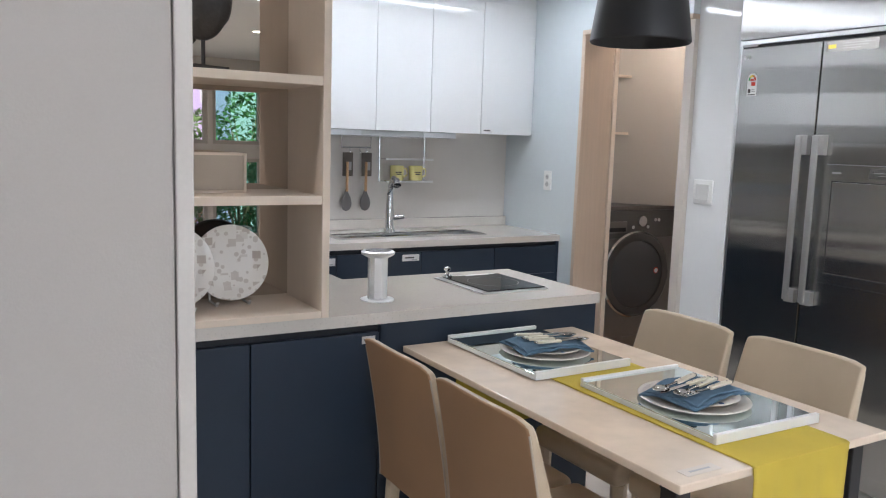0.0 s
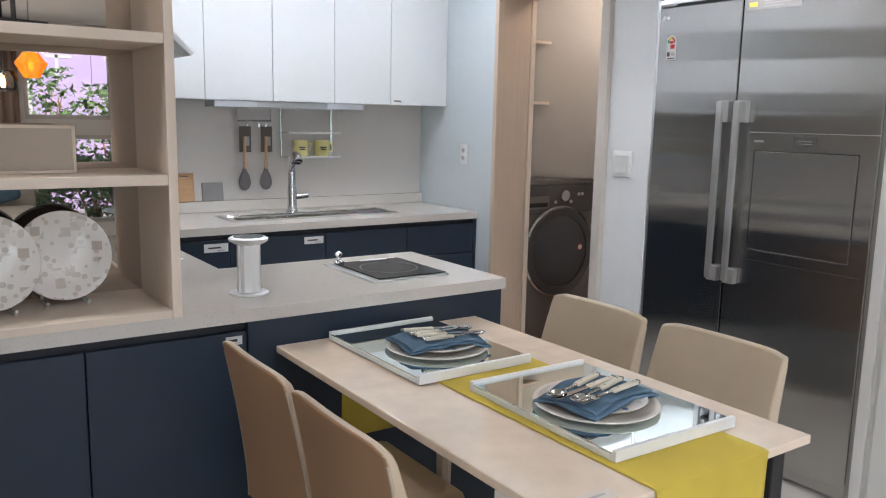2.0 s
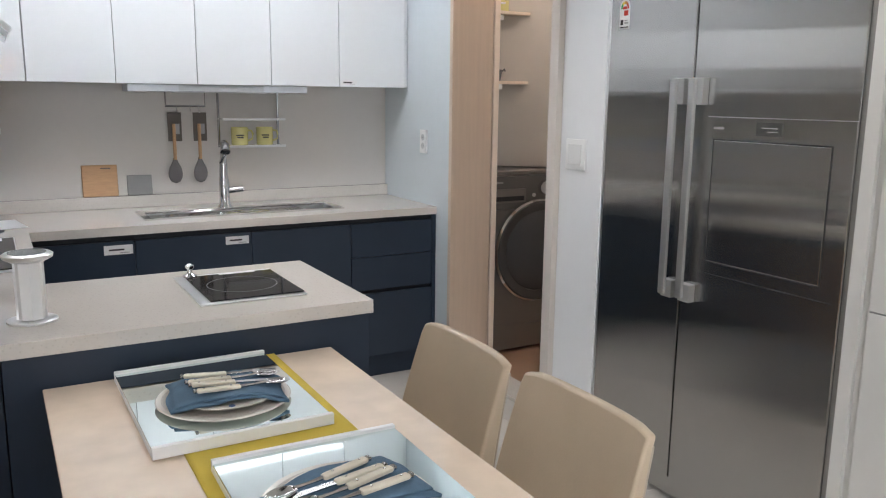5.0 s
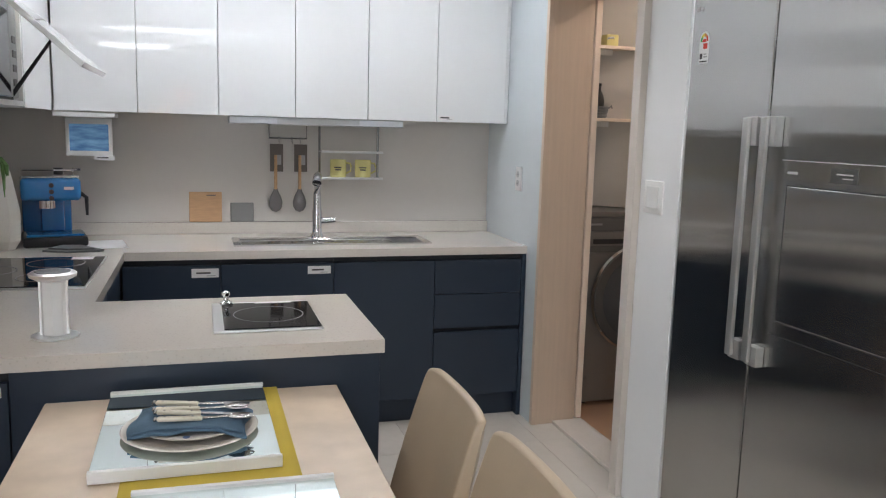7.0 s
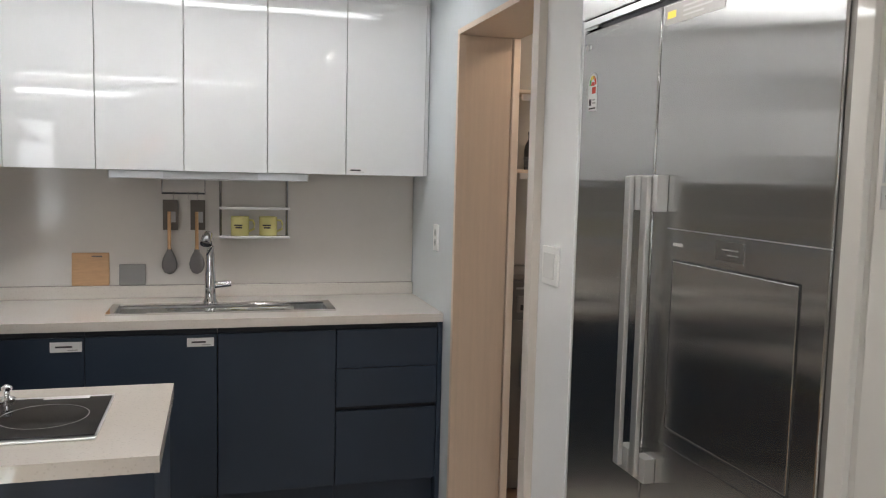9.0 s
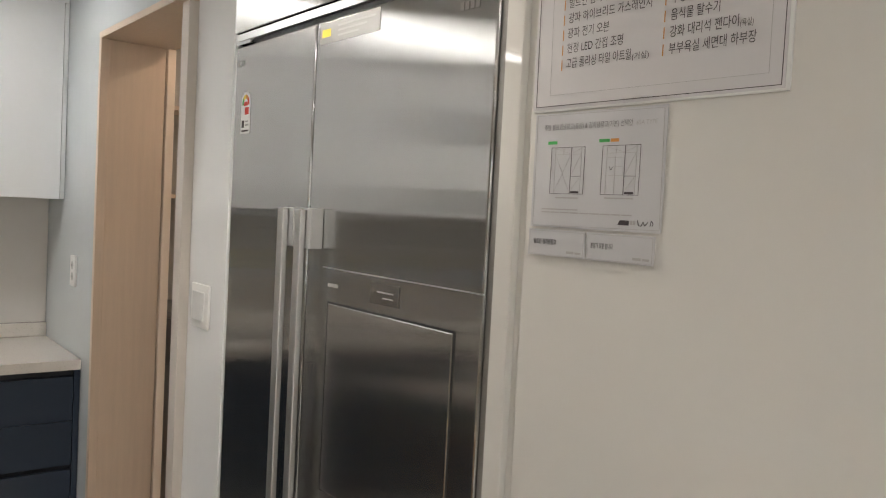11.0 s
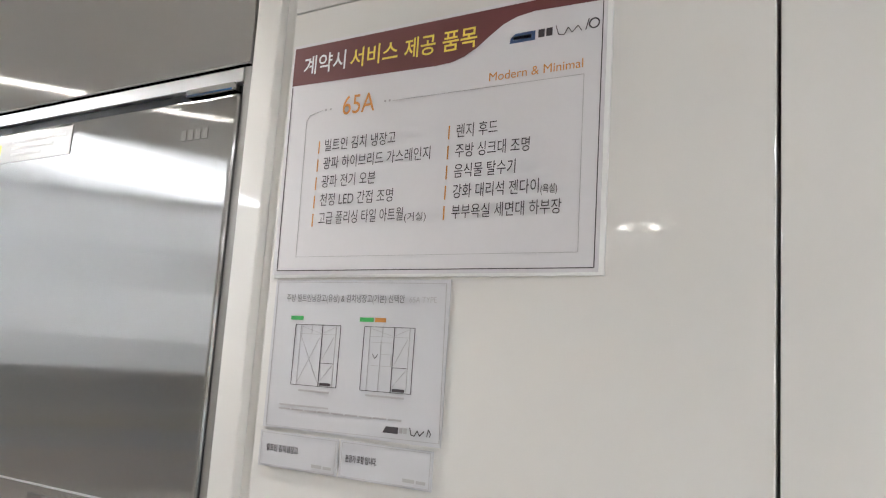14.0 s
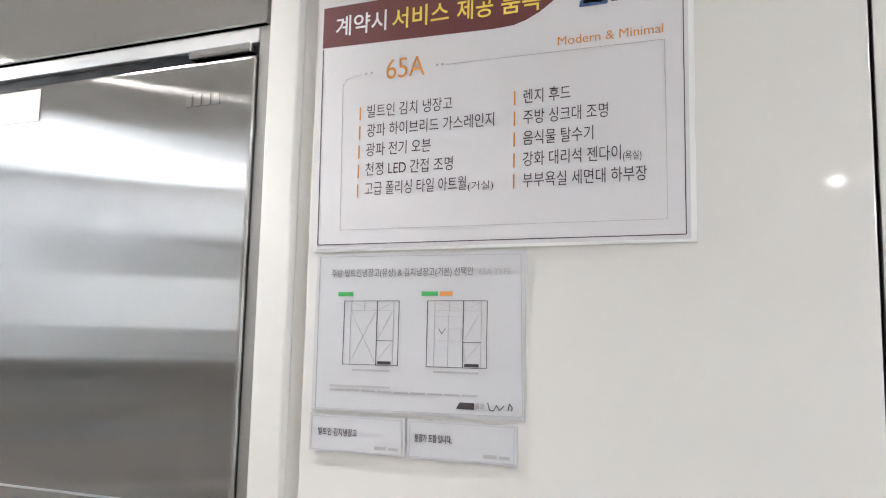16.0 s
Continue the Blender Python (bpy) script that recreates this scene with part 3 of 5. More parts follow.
# ---- refrigerator ----
def refrigerator():
    t = thing("refrigerator", "built-in two-door stainless steel refrigerator with vertical bar handles", "refrigerator", m=pose(7.14, 4.265, 0))
    part("body", box(B(), 0.05, 0.7, -0.505, 0.515, 0.02, 1.895), M_BLACK, t)
    part("left_trim", box(B(), 0.004, 0.06, 0.513, 0.524, 0.0, 1.92), M_ALU, t)
    part("right_trim", box(B(), 0.006, 0.06, -0.5105, -0.4965, 0.0, 1.92), mat("dark_grey_strip", (0.30, 0.29, 0.275), 0.4, 0.5), t, "dark side strip")
    l = part("left_door", box(B(), 0.0, 0.05, 0.096, 0.510, 0.092, 1.885, 0.004), M_STEEL, t, "brushed steel freezer door")
    r = part("right_door", box(B(), 0.0, 0.05, -0.4945, 0.090, 0.092, 1.885, 0.004), M_STEEL, t, "brushed steel door with small bar hatch")
    part("top_gap", box(B(), 0.012, 0.06, -0.496, 0.512, 1.887, 1.900), M_DARKMETAL, t, "dark ventilation gap")
    part("top_trim", box(B(), 0.004, 0.06, -0.496, 0.512, 1.9005, 1.9195, 0.001), M_ALU, t)
    part("hinge", box(B(), -0.004, 0.03, -0.490, -0.40, 1.888, 1.8995, 0.003), M_CHROME, t)
    part("hinge", box(B(), -0.004, 0.03, 0.42, 0.505, 1.888, 1.8995, 0.003), M_CHROME, t)
    part("kick_plate", box(B(), 0.03, 0.06, -0.495, 0.512, 0.012, 0.085, 0.002), M_STEEL, t)
    for y in (-0.45, 0.45):
        part("foot", cyl(B(), pose(0.05, y, 0), 0.018, 0.02, n=16), M_BLACK, t)
    # home bar hatch and display line
    hatch = B()
    box(hatch, -0.003, 0.004, -0.425, -0.010, 0.905, 1.296, 0.0025)
    part("bar_hatch", hatch, M_STEEL, r, "brushed steel bar hatch")
    fr = B()
    box(fr, -0.0015, 0.002, -0.4285, -0.0065, 0.9015, 1.2995)
    part("hatch_gap", fr, M_BLACK, r)
    part("door_crease", box(B(), -0.0012, 0.002, -0.494, 0.02, 1.367, 1.3695), M_ALU, r)
    part("hatch_grip", box(B(), -0.0012, 0.002, -0.47, 0.015, 0.862, 0.864), M_BLACK, r)
    part("display", box(B(), -0.0014, 0.002, -0.262, -0.168, 1.316, 1.356, 0.0005), mat("display_grey", (0.30, 0.295, 0.285), 0.25, 0.9), r, "small grey display")
    part("display_mark", box(B(), -0.0018, 0.0, -0.245, -0.19, 1.338, 1.341), M_GREYINK, r)
    part("display_mark", box(B(), -0.0018, 0.0, -0.245, -0.21, 1.328, 1.330), M_GREYINK, r)
    part("printed_mark", box(B(), -0.0012, 0.0, -0.045, -0.005, 1.330, 1.337), M_GREYINK, r)
    # handles: flat bars on end blocks
    for y0, y1, parent in ((0.048, 0.075, r), (0.128, 0.155, l)):
        h = part("handle", box(B(), -0.044, -0.030, y0, y1, 0.765, 1.487, 0.003), M_STEEL_H, parent, "satin steel bar handle")
        for z0, z1 in ((1.405, 1.49), (0.755, 0.815)):
            part("handle_block", box(B(), -0.0295, -0.0005, y0 - 0.022, y1, z0, z1, 0.002), M_STEEL_H, h)
    # logos as plain shapes
    part("badge", cyl(B(), pose(-0.0002, 0.485, 1.842, 0, -90, 0), 0.009, 0.0006, n=24), M_STEEL_H, l)
    part("badge", box(B(), -0.0008, 0.0, 0.455, 0.470, 1.836, 1.848), M_STEEL_H, l)
    for k in range(4):
        part("badge", box(B(), -0.0008, 0.0, -0.398 - 0.0135 * k - 0.009, -0.398 - 0.0135 * k, 1.830, 1.844), M_PANEL_STEEL, r)
    return t


refrigerator()
over = thing("overhead_panel", "stainless steel panel over the refrigerator", "panel", m=pose(7.14, 4.265, 1.92))
part("panel", box(B(), 0.0, 0.6, -0.508, 0.524, 0.002, CEIL - 1.923, 0.002), M_PANEL_STEEL, over)
rating = thing("energy_label", "energy rating sticker with a coloured dial", "sticker", m=pose(7.139, 4.703, 1.72, 90, 0, -90))
part("sheet", prism(B(), [(-0.026, -0.055), (0.026, -0.055), (0.026, 0.022), (0.022, 0.038), (0.010, 0.048), (-0.010, 0.048), (-0.022, 0.038), (-0.026, 0.022)], pose(0, 0, 0), 0.0006), M_PAPER, rating)
for k, mm in enumerate((M_GREENINK, M_YELLOWINK, M_ORANGE, M_REDINK)):
    pts = [(0.021 * math.cos(math.pi - (k + s) * math.pi / 4), 0.016 + 0.026 * math.sin(math.pi - (k + s) * math.pi / 4)) for s in (0.0, 0.5, 1.0)]
    pts += [(x * 0.62, 0.016 + (y - 0.016) * 0.62) for x, y in reversed(pts)]
    part("dial_band", prism(B(), pts, pose(0, 0, 0.0007), 0.0004), mm, rating)
part("red_block", box(B(), -0.004, 0.018, -0.008, 0.010, 0.0007, 0.0011), M_REDINK, rating)
part("red_dial", prism(B(), [(-0.012, 0.014), (0.012, 0.014), (0.009, 0.024), (-0.009, 0.024)], pose(0, 0, 0.0007), 0.0004), M_REDINK, rating)
part("print_bar", box(B(), -0.020, -0.006, -0.040, -0.022, 0.0007, 0.0011), M_INK, rating)
part("print_bar", box(B(), 0.000, 0.020, -0.036, -0.031, 0.0007, 0.0011), M_GREYINK, rating)
part("print_bar", box(B(), 0.000, 0.016, -0.027, -0.023, 0.0007, 0.0011), M_GREYINK, rating)
part("print_bar", box(B(), -0.020, 0.020, -0.050, -0.046, 0.0007, 0.0011), M_INK, rating)
tag = thing("paper_notice", "small greyish printed film strip stuck on the refrigerator door", "label", m=pose(7.1395, 4.225, 1.857, 90, 0, -90))
part("sheet", box(B(), -0.115, 0.115, -0.022, 0.022, 0, 0.0006), mat("clear_film", (0.36, 0.355, 0.345), 0.2, var=0.03), tag)
for k in range(3):
    part("print_bar", box(B(), -0.04, 0.10 - 0.03 * k, 0.008 - 0.010 * k, 0.012 - 0.010 * k, 0.0007, 0.001), M_GREYINK, tag)
part("print_bar", box(B(), -0.105, -0.07, -0.008, 0.008, 0.0007, 0.001), M_YELLOWINK, tag)

# ---- wall plates ----
plate = thing("wall_switch_plate", "square white wall switch plate with one large rocker", "switch", m=pose(7.14, 4.942, 1.204, 90, 0, -90))
part("frame", box(B(), -0.060, 0.060, -0.060, 0.060, 0, 0.009, 0.003), M_PLASTIC, plate, "", True)
part("rocker", box(B(), -0.040, 0.040, -0.040, 0.040, 0.0095, 0.013, 0.0015), mat("rocker_plastic", (0.70, 0.70, 0.69), 0.4), plate)
socket = thing("power_socket", "white double wall socket beside the counter", "socket", m=pose(7.095, 6.135, 1.193, 90, 0, -90))
part("frame", box(B(), -0.036, 0.036, -0.060, 0.060, 0, 0.010, 0.003), M_PLASTIC, socket, "", True)
for zc in (-0.022, 0.022):
    part("outlet", cyl(B(), pose(0, zc, 0.0102), 0.016, 0.001, n=24), mat("outlet_grey", (0.5, 0.5, 0.5), 0.4), socket)
    for xx in (-0.006, 0.006):
        part("pin_hole", cyl(B(), pose(xx, zc, 0.0113), 0.0025, 0.0004, n=10), M_BLACK, socket)

# ---- kitchen: worktop, base units ----
XS = [3.87, 4.602, 5.234, 5.715, 6.015, 6.615, 7.092]
YS = [4.397, 4.72, 4.998, 5.990, 6.125, 6.375, 6.604]
worktop = thing("worktop", "u-shaped pale engineered stone worktop with an island leg", "worktop")
part("back_slab", grid_slab(B(), XS, YS, lambda i, j: i >= 1 and j >= 3 and not (j == 4 and i in (3, 4)), 0.833, 0.870), M_STONE, worktop)
part("side_slab", grid_slab(B(), XS, YS, lambda i, j: i == 1 and j == 2, 0.833, 0.870), M_STONE, worktop)
part("island_slab", grid_slab(B(), XS, YS, lambda i, j: (j <= 1 and 1 <= i <= 3) or (i == 0 and j == 0), 0.833, 0.870), M_STONE, worktop)
ledge = thing("upstand_ledge", "pale stone upstand ledge along the backsplash", "ledge")
part("ledge", box(B(), 4.604, 7.092, 6.575, 6.605, 0.871, 0.929, 0.002), M_STONE, ledge)


def base_unit(name, x0, x1, fronts, m, label, depth=0.55):
    """A navy base unit, its front at local y=0 and width along x; fronts as (z0, z1, name)."""
    t = thing(name, label, "cabinet", "navy base units", m)
    part("body", box(B(), x0 + 0.001, x1 - 0.001, 0.022, depth, 0.12, 0.830), M_RECESS_SHADE, t)
    part("plinth", box(B(), x0, x1, 0.05, depth, 0.0, 0.118), M_NAVY, t)
    for z0, z1, kind in fronts:
        part(kind, box(B(), x0 + 0.0015, x1 - 0.0015, 0, 0.020, z0, z1, 0.0015), M_NAVY, t)
    part("finger_channel", box(B(), x0, x1, 0.012, 0.0215, 0.812, 0.830), M_RECESS_SHADE, t)
    return t


DOOR = [(0.125, 0.806, "door")]
DRAWERS = [(0.640, 0.806, "drawer_front"), (0.470, 0.637, "drawer_front"), (0.125, 0.450, "drawer_front")]
BACK = pose(0, 6.0, 0)
for x0, x1 in ((5.222, 5.631), (5.632, 6.134), (6.135, 6.622)):
    base_unit("base_cabinet", x0, x1, DOOR, BACK, "navy handleless base cabinet under the worktop")
base_unit("drawer_cabinet", 6.623, 7.070, DRAWERS, BACK, "navy base unit with three handleless drawers")
end = thing("filler_panel", "navy filler strip at the wall end", "panel", m=BACK)
part("panel", box(B(), 7.072, 7.092, 0.0, 0.55, 0, 0.83), M_NAVY, end)
SIDE = pose(5.216, 0, 0, 0, 0, 90)
for y0, y1 in ((5.02, 5.50), (5.501, 5.97)):
    base_unit("base_cabinet", y0, y1, DOOR, SIDE, "navy handleless base cabinet below the induction hob")
ISL = pose(0, 4.404, 0)
for x0, x1 in ((3.87, 4.275), (4.276, 4.690), (4.691, 5.108)):
    base_unit("base_cabinet", x0, x1, DOOR, ISL, "navy base cabinet below the display shelf", 0.30)
island = thing("island_base", "navy panelled island base", "cabinet", m=pose(0, 0, 0))
part("front_panel", box(B(), 5.110, 6.004, 4.404, 4.424, 0.0, 0.832, 0.0015), M_NAVY, island)
part("end_panel", box(B(), 5.984, 6.004, 4.426, 4.985, 0.0, 0.832, 0.0015), M_NAVY, island)
part("back_panel", box(B(), 5.222, 5.983, 4.965, 4.985, 0.0, 0.832, 0.0015), M_NAVY, island)
part("core", box(B(), 5.110, 5.976, 4.70, 4.962, 0.02, 0.80), M_RECESS_SHADE, island)


def paper_label(x, y, z, w, h, m=None):
    t = thing("name_card", "small white printed card on a cabinet front", "label", "name cards", m or pose(x, y, z, 90, 0, 0))
    part("card", box(B(), -w / 2, w / 2, -h / 2, h / 2, 0, 0.001), M_PAPER, t)
    part("print_bar", box(B(), -w * 0.33, w * 0.2, -0.003, 0.004, 0.0011, 0.0014), M_INK, t)
    part("print_bar", box(B(), w * 0.05, w * 0.38, -h * 0.36, -h * 0.27, 0.0011, 0.0014), M_GREYINK, t)
    return t


paper_label(5.565, 5.999, 0.772, 0.115, 0.04)
paper_label(6.068, 5.999, 0.775, 0.105, 0.036)
paper_label(5.070, 4.4035, 0.784, 0.046, 0.024)


# ---- upper cabinets ----
def upper_unit(x0, x1, m, label="glossy white handleless upper cabinet"):
    t = thing("upper_cabinet", label, "cabinet", "white upper cabinets", m)
    part("body", box(B(), x0 + 0.001, x1 - 0.001, 0.022, 0.29, 1.470, 2.250), M_PLASTIC, t)
    part("door", box(B(), x0 + 0.0017, x1 - 0.0017, 0, 0.020, 1.466, 2.250, 0.0015), M_WHITE_GLOSS, t)
    return t


UP = pose(0, 6.325, 0)
EDGES = [4.932, 5.283, 5.639, 5.996, 6.351, 6.704, 7.075]
for a, b in zip(EDGES, EDGES[1:]):
    upper_unit(a, b, UP)
fill = thing("cabinet_cornice", "white filler board between upper cabinets and ceiling", "panel", m=UP)
part("board", box(B(), 4.62, 7.092, 0.012, 0.032, 2.252, CEIL - 0.002), M_WHITE_GLOSS, fill)
part("side_strip", box(B(), 7.0765, 7.092, 0.006, 0.28, 1.468, 2.250), M_WHITE_GLOSS, fill)
paper_label(6.755, 6.3245, 1.487, 0.09, 0.022)
LEFT = pose(4.928, 0, 0, 0, 0, 90)
upper_unit(5.735, 6.322, LEFT, "glossy white upper cabinet at the inner corner")
upper_unit(4.735, 5.055, LEFT, "glossy white upper cabinet beside the display shelf")


# ---- open cabinet with lifted flap door and microwave ----
flap = thing("flap_cabinet", "open white wall cabinet with a lifted flap door", "cabinet", "white upper cabinets", pose(4.928, 0, 0, 0, 0, 90))
fb = B()
box(fb, 5.058, 5.076, 0.002, 0.30, 1.470, 2.250)
part("side_panel", fb, M_PLASTIC, flap)
part("side_panel", box(B(), 5.714, 5.732, 0.002, 0.30, 1.470, 2.250), M_PLASTIC, flap)
part("bottom_panel", box(B(), 5.077, 5.713, 0.002, 0.30, 1.470, 1.488), M_PLASTIC, flap)
part("top_panel", box(B(), 5.077, 5.713, 0.002, 0.30, 2.02, 2.25), M_WHITE_GLOSS, flap)
part("back_panel", box(B(), 5.077, 5.713, 0.305, 0.318, 1.470, 2.250), M_GREYSIL, flap)
door = part("flap_door", box(B(), -0.303, 0.303, -0.009, 0.009, -0.335, 0.0, 0.002), M_WHITE_GLOSS, flap, "lifted glossy white flap door")
door.matrix_local = pose(5.433, -0.030, 1.820, -48, 0, 0)
part("gas_strut", tube(B(), [(5.600, 0.02, 1.50), (5.600, -0.130, 1.722)], [0.008, 0.005]), M_DARKMETAL, flap)
oven = thing("microwave", "black built-in microwave in the open cabinet", "microwave", m=pose(4.93, 5.39, 1.489, 0, 0, 90))
part("body", box(B(), -0.30, 0.30, 0.03, 0.295, 0, 0.36, 0.004), M_BLACK, oven)
part("door", box(B(), -0.295, 0.17, 0.012, 0.029, 0.01, 0.35, 0.003), M_BLACKGLASS, oven)
part("control_panel", box(B(), 0.175, 0.295, 0.012, 0.029, 0.01, 0.35, 0.003), mat("panel_grey", (0.30, 0.30, 0.30), 0.35), oven)
for k in range(4):
    part("button", box(B(), 0.21, 0.26, 0.008, 0.0115, 0.05 + 0.05 * k, 0.075 + 0.05 * k, 0.001), M_GREYSIL, oven)

# ---- strip light and screen under the upper cabinets ----
strip = thing("undercabinet_light", "slim white light bar under the upper cabinets", "light", m=pose(6.11, 6.42, 1.43))
part("housing", box(B(), -0.425, 0.425, -0.085, 0.06, 0.0, 0.036, 0.004), mat("lamp_grey", (0.42, 0.43, 0.44), 0.3), strip)
part("diffuser", box(B(), -0.22, 0.22, -0.075, -0.02, -0.003, -0.0005), M_PLASTIC, strip)
for sx in (-0.31, 0.31):
    part("end_cap", box(B(), sx - 0.11, sx + 0.11, -0.089, -0.086, 0.003, 0.033), mat("cap_pale", (0.55, 0.57, 0.60), 0.25), strip)
screen = thing("wall_screen", "small white tablet screen hanging under a cabinet showing blue", "screen", m=pose(5.066, 6.40, 1.338, 90, 0, 0))
part("bracket", box(B(), -0.14, 0.12, 0.102, 0.121, -0.06, 0.08, 0.002), M_PLASTIC, screen)
part("casing", box(B(), -0.100, 0.098, -0.075, 0.098, -0.01, 0.012, 0.004), M_PLASTIC, screen, "", True)
part("display", box(B(), -0.083, 0.083, -0.052, 0.070, 0.0125, 0.0135), M_SCREEN, screen, "lit blue display")
part("card", box(B(), 0.02, 0.107, -0.094, -0.070, 0.0145, 0.0155), M_PAPER, screen)
part("print_bar", box(B(), 0.03, 0.08, -0.085, -0.080, 0.0156, 0.016), M_INK, screen)

# ---- sink and tap ----
sink = thing("sink", "stainless steel inset sink with drainer rim", "sink", m=pose(6.165, 6.25, 0.871))
rim = grid_slab(B(), [-0.472, -0.440, 0.440, 0.472], [-0.135, -0.118, 0.075, 0.135], lambda i, j: not (j == 1 and i == 1), 0.0, 0.007)
part("rim", rim, M_CHROME, sink)
for x0, x1, d in ((-0.440, 0.440, 0.055),):
    b = B()
    box(b, x0, x1, -0.118, 0.075, -d, 0.0)
    bmesh.ops.delete(b, geom=[f for f in b.faces if f.normal.z > 0.9], context="FACES")
    part("bowl", b, M_ALU, sink)
for k in range(6):
    part("drainer_ridge", tube(B(), [(-0.43, -0.095 + 0.028 * k, -0.010), (0.30, -0.095 + 0.028 * k, -0.010)], 0.006, 8), M_CHROME, sink)
tap = thing("kitchen_tap", "chrome kitchen tap with curved spout and side lever", "tap", m=pose(6.105, 6.345, 0.8765))
part("base", lathe(B(), [(0.034, 0), (0.034, 0.012), (0.027, 0.022), (0.025, 0.05), (0.025, 0.12), (0.021, 0.15)]), M_CHROME, tap, "", True)
arc = [(0, 0, 0.14), (0, 0.0, 0.22), (0.0, -0.008, 0.265), (0.0, -0.03, 0.298), (-0.008, -0.065, 0.315), (-0.015, -0.105, 0.305), (-0.020, -0.128, 0.280)]
part("spout", tube(B(), arc, [0.0205, 0.019, 0.018, 0.0175, 0.0185, 0.021, 0.023], 16), M_CHROME, tap, "", True)
part("lever", tube(B(), [(0.015, 0, 0.085), (0.055, -0.003, 0.088), (0.09, -0.006, 0.090)], [0.017, 0.016, 0.014], 16), M_CHROME, tap, "", True)

# ---- rail, utensils, mug rack ----
rail = thing("hook_rail", "chrome wire utensil rail on the backsplash", "rail", m=pose(5.985, 6.575, 1.362))
part("rail", tube(B(), [(-0.095, -0.01, 0.10), (-0.095, -0.01, 0.0), (0.095, -0.01, 0.0), (0.095, -0.01, 0.10)], 0.0055, 8), M_CHROME, rail)
for sx in (-0.045, 0.02, 0.062):
    part("hook", tube(B(), [(sx, -0.014, 0.008), (sx, -0.016, -0.02), (sx, -0.024, -0.028), (sx, -0.030, -0.018)], 0.0025, 8), M_CHROME, rail)
for sx in (-0.060, 0.062):
    u = thing("cooking_spoon", "beech and grey silicone cooking spoon hanging with its card", "utensil", "hanging utensils", pose(5.985 + sx, 6.555, 1.337))
    part("card", box(B(), -0.032, 0.034, -0.004, -0.002, -0.145, -0.005), M_CARD, u, "brown cardboard tag")
    part("print_bar", box(B(), 0.002, 0.024, -0.0048, -0.0042, -0.11, -0.06), M_GREYINK, u)
    part("handle", tube(B(), [(-0.004, -0.008, -0.06), (-0.004, -0.008, -0.235)], [0.008, 0.0085], 10), M_BEECH, u)
    b = B()
    lathe(b, [(0.008, 0.0), (0.014, -0.02), (0.030, -0.05), (0.037, -0.078), (0.034, -0.10), (0.022, -0.120), (0.002, -0.128)], pose(-0.004, 0, -0.225) @ Matrix.Diagonal((0.95, 0.32, 1, 1)), 24)
    part("spoon_head", b, M_GREYSIL, u, "", True)
rack = thing("wire_rack", "two-tier chrome wire rack on the backsplash", "rack", m=pose(6.305, 6.60, 1.165))
for sx in (-0.155, 0.155):
    part("upright", tube(B(), [(sx, -0.01, 0.285), (sx, -0.01, -0.008)], 0.006, 8), M_RACK, rack)
for zz in (0.0, 0.135):
    part("front_rail", box(B(), -0.160, 0.160, -0.126, -0.114, zz - 0.007, zz + 0.005, 0.002), M_ALU, rack)
    for sx in (-0.157, 0.157):
        part("side_rail", tube(B(), [(sx, -0.01, zz), (sx, -0.115, zz)], 0.004, 8), M_CHROME, rack)
    for k in range(4):
        part("wire", tube(B(), [(-0.155, -0.03 - 0.024 * k, zz), (0.155, -0.03 - 0.024 * k, zz)], 0.0025, 6), M_CHROME, rack)


def mug(m):
    t = thing("mug", "yellow enamel mug with dark lettering", "mug", "mugs on the wire rack", m)
    part("cup", lathe(B(), [(0.036, 0.0), (0.041, 0.004), (0.042, 0.088), (0.040, 0.09), (0.038, 0.086), (0.036, 0.008), (0.002, 0.006)]), M_YELLOWMUG, t, "", True)
    part("handle", tube(B(), [(0.040, 0, 0.074), (0.060, 0, 0.072), (0.067, 0, 0.055), (0.064, 0, 0.032), (0.041, 0, 0.020)], 0.005, 8), M_YELLOWMUG, t, "", True)
    part("print_bar", box(B(), -0.022, 0.016, -0.0436, -0.0425, 0.048, 0.054), M_INK, t)
    part("print_bar", box(B(), -0.016, 0.014, -0.0436, -0.0425, 0.036, 0.043), M_INK, t)
    return t


mug(pose(6.238, 6.525, 1.169, 0, 0, -8))
mug(pose(6.368, 6.525, 1.169, 0, 0, -8))

board = thing("chopping_board", "small square beech chopping board leaning on the backsplash", "board", m=pose(5.575, 6.592, 0.930, -6, 0, 0))
part("board", box(B(), -0.080, 0.080, -0.009, 0.009, 0, 0.152, 0.004), M_BEECH, board)
part("print_bar", box(B(), 0.005, 0.05, -0.0096, -0.0091, 0.132, 0.138), M_CARD, board)
tile = thing("trivet", "grey square stone trivet leaning on the backsplash", "trivet", m=pose(5.755, 6.592, 0.930, -6, 0, 0))
part("slab", box(B(), -0.058, 0.058, -0.006, 0.006, 0, 0.098, 0.003), mat("grey_slate", (0.25, 0.245, 0.24), 0.7, var=0.1), tile)


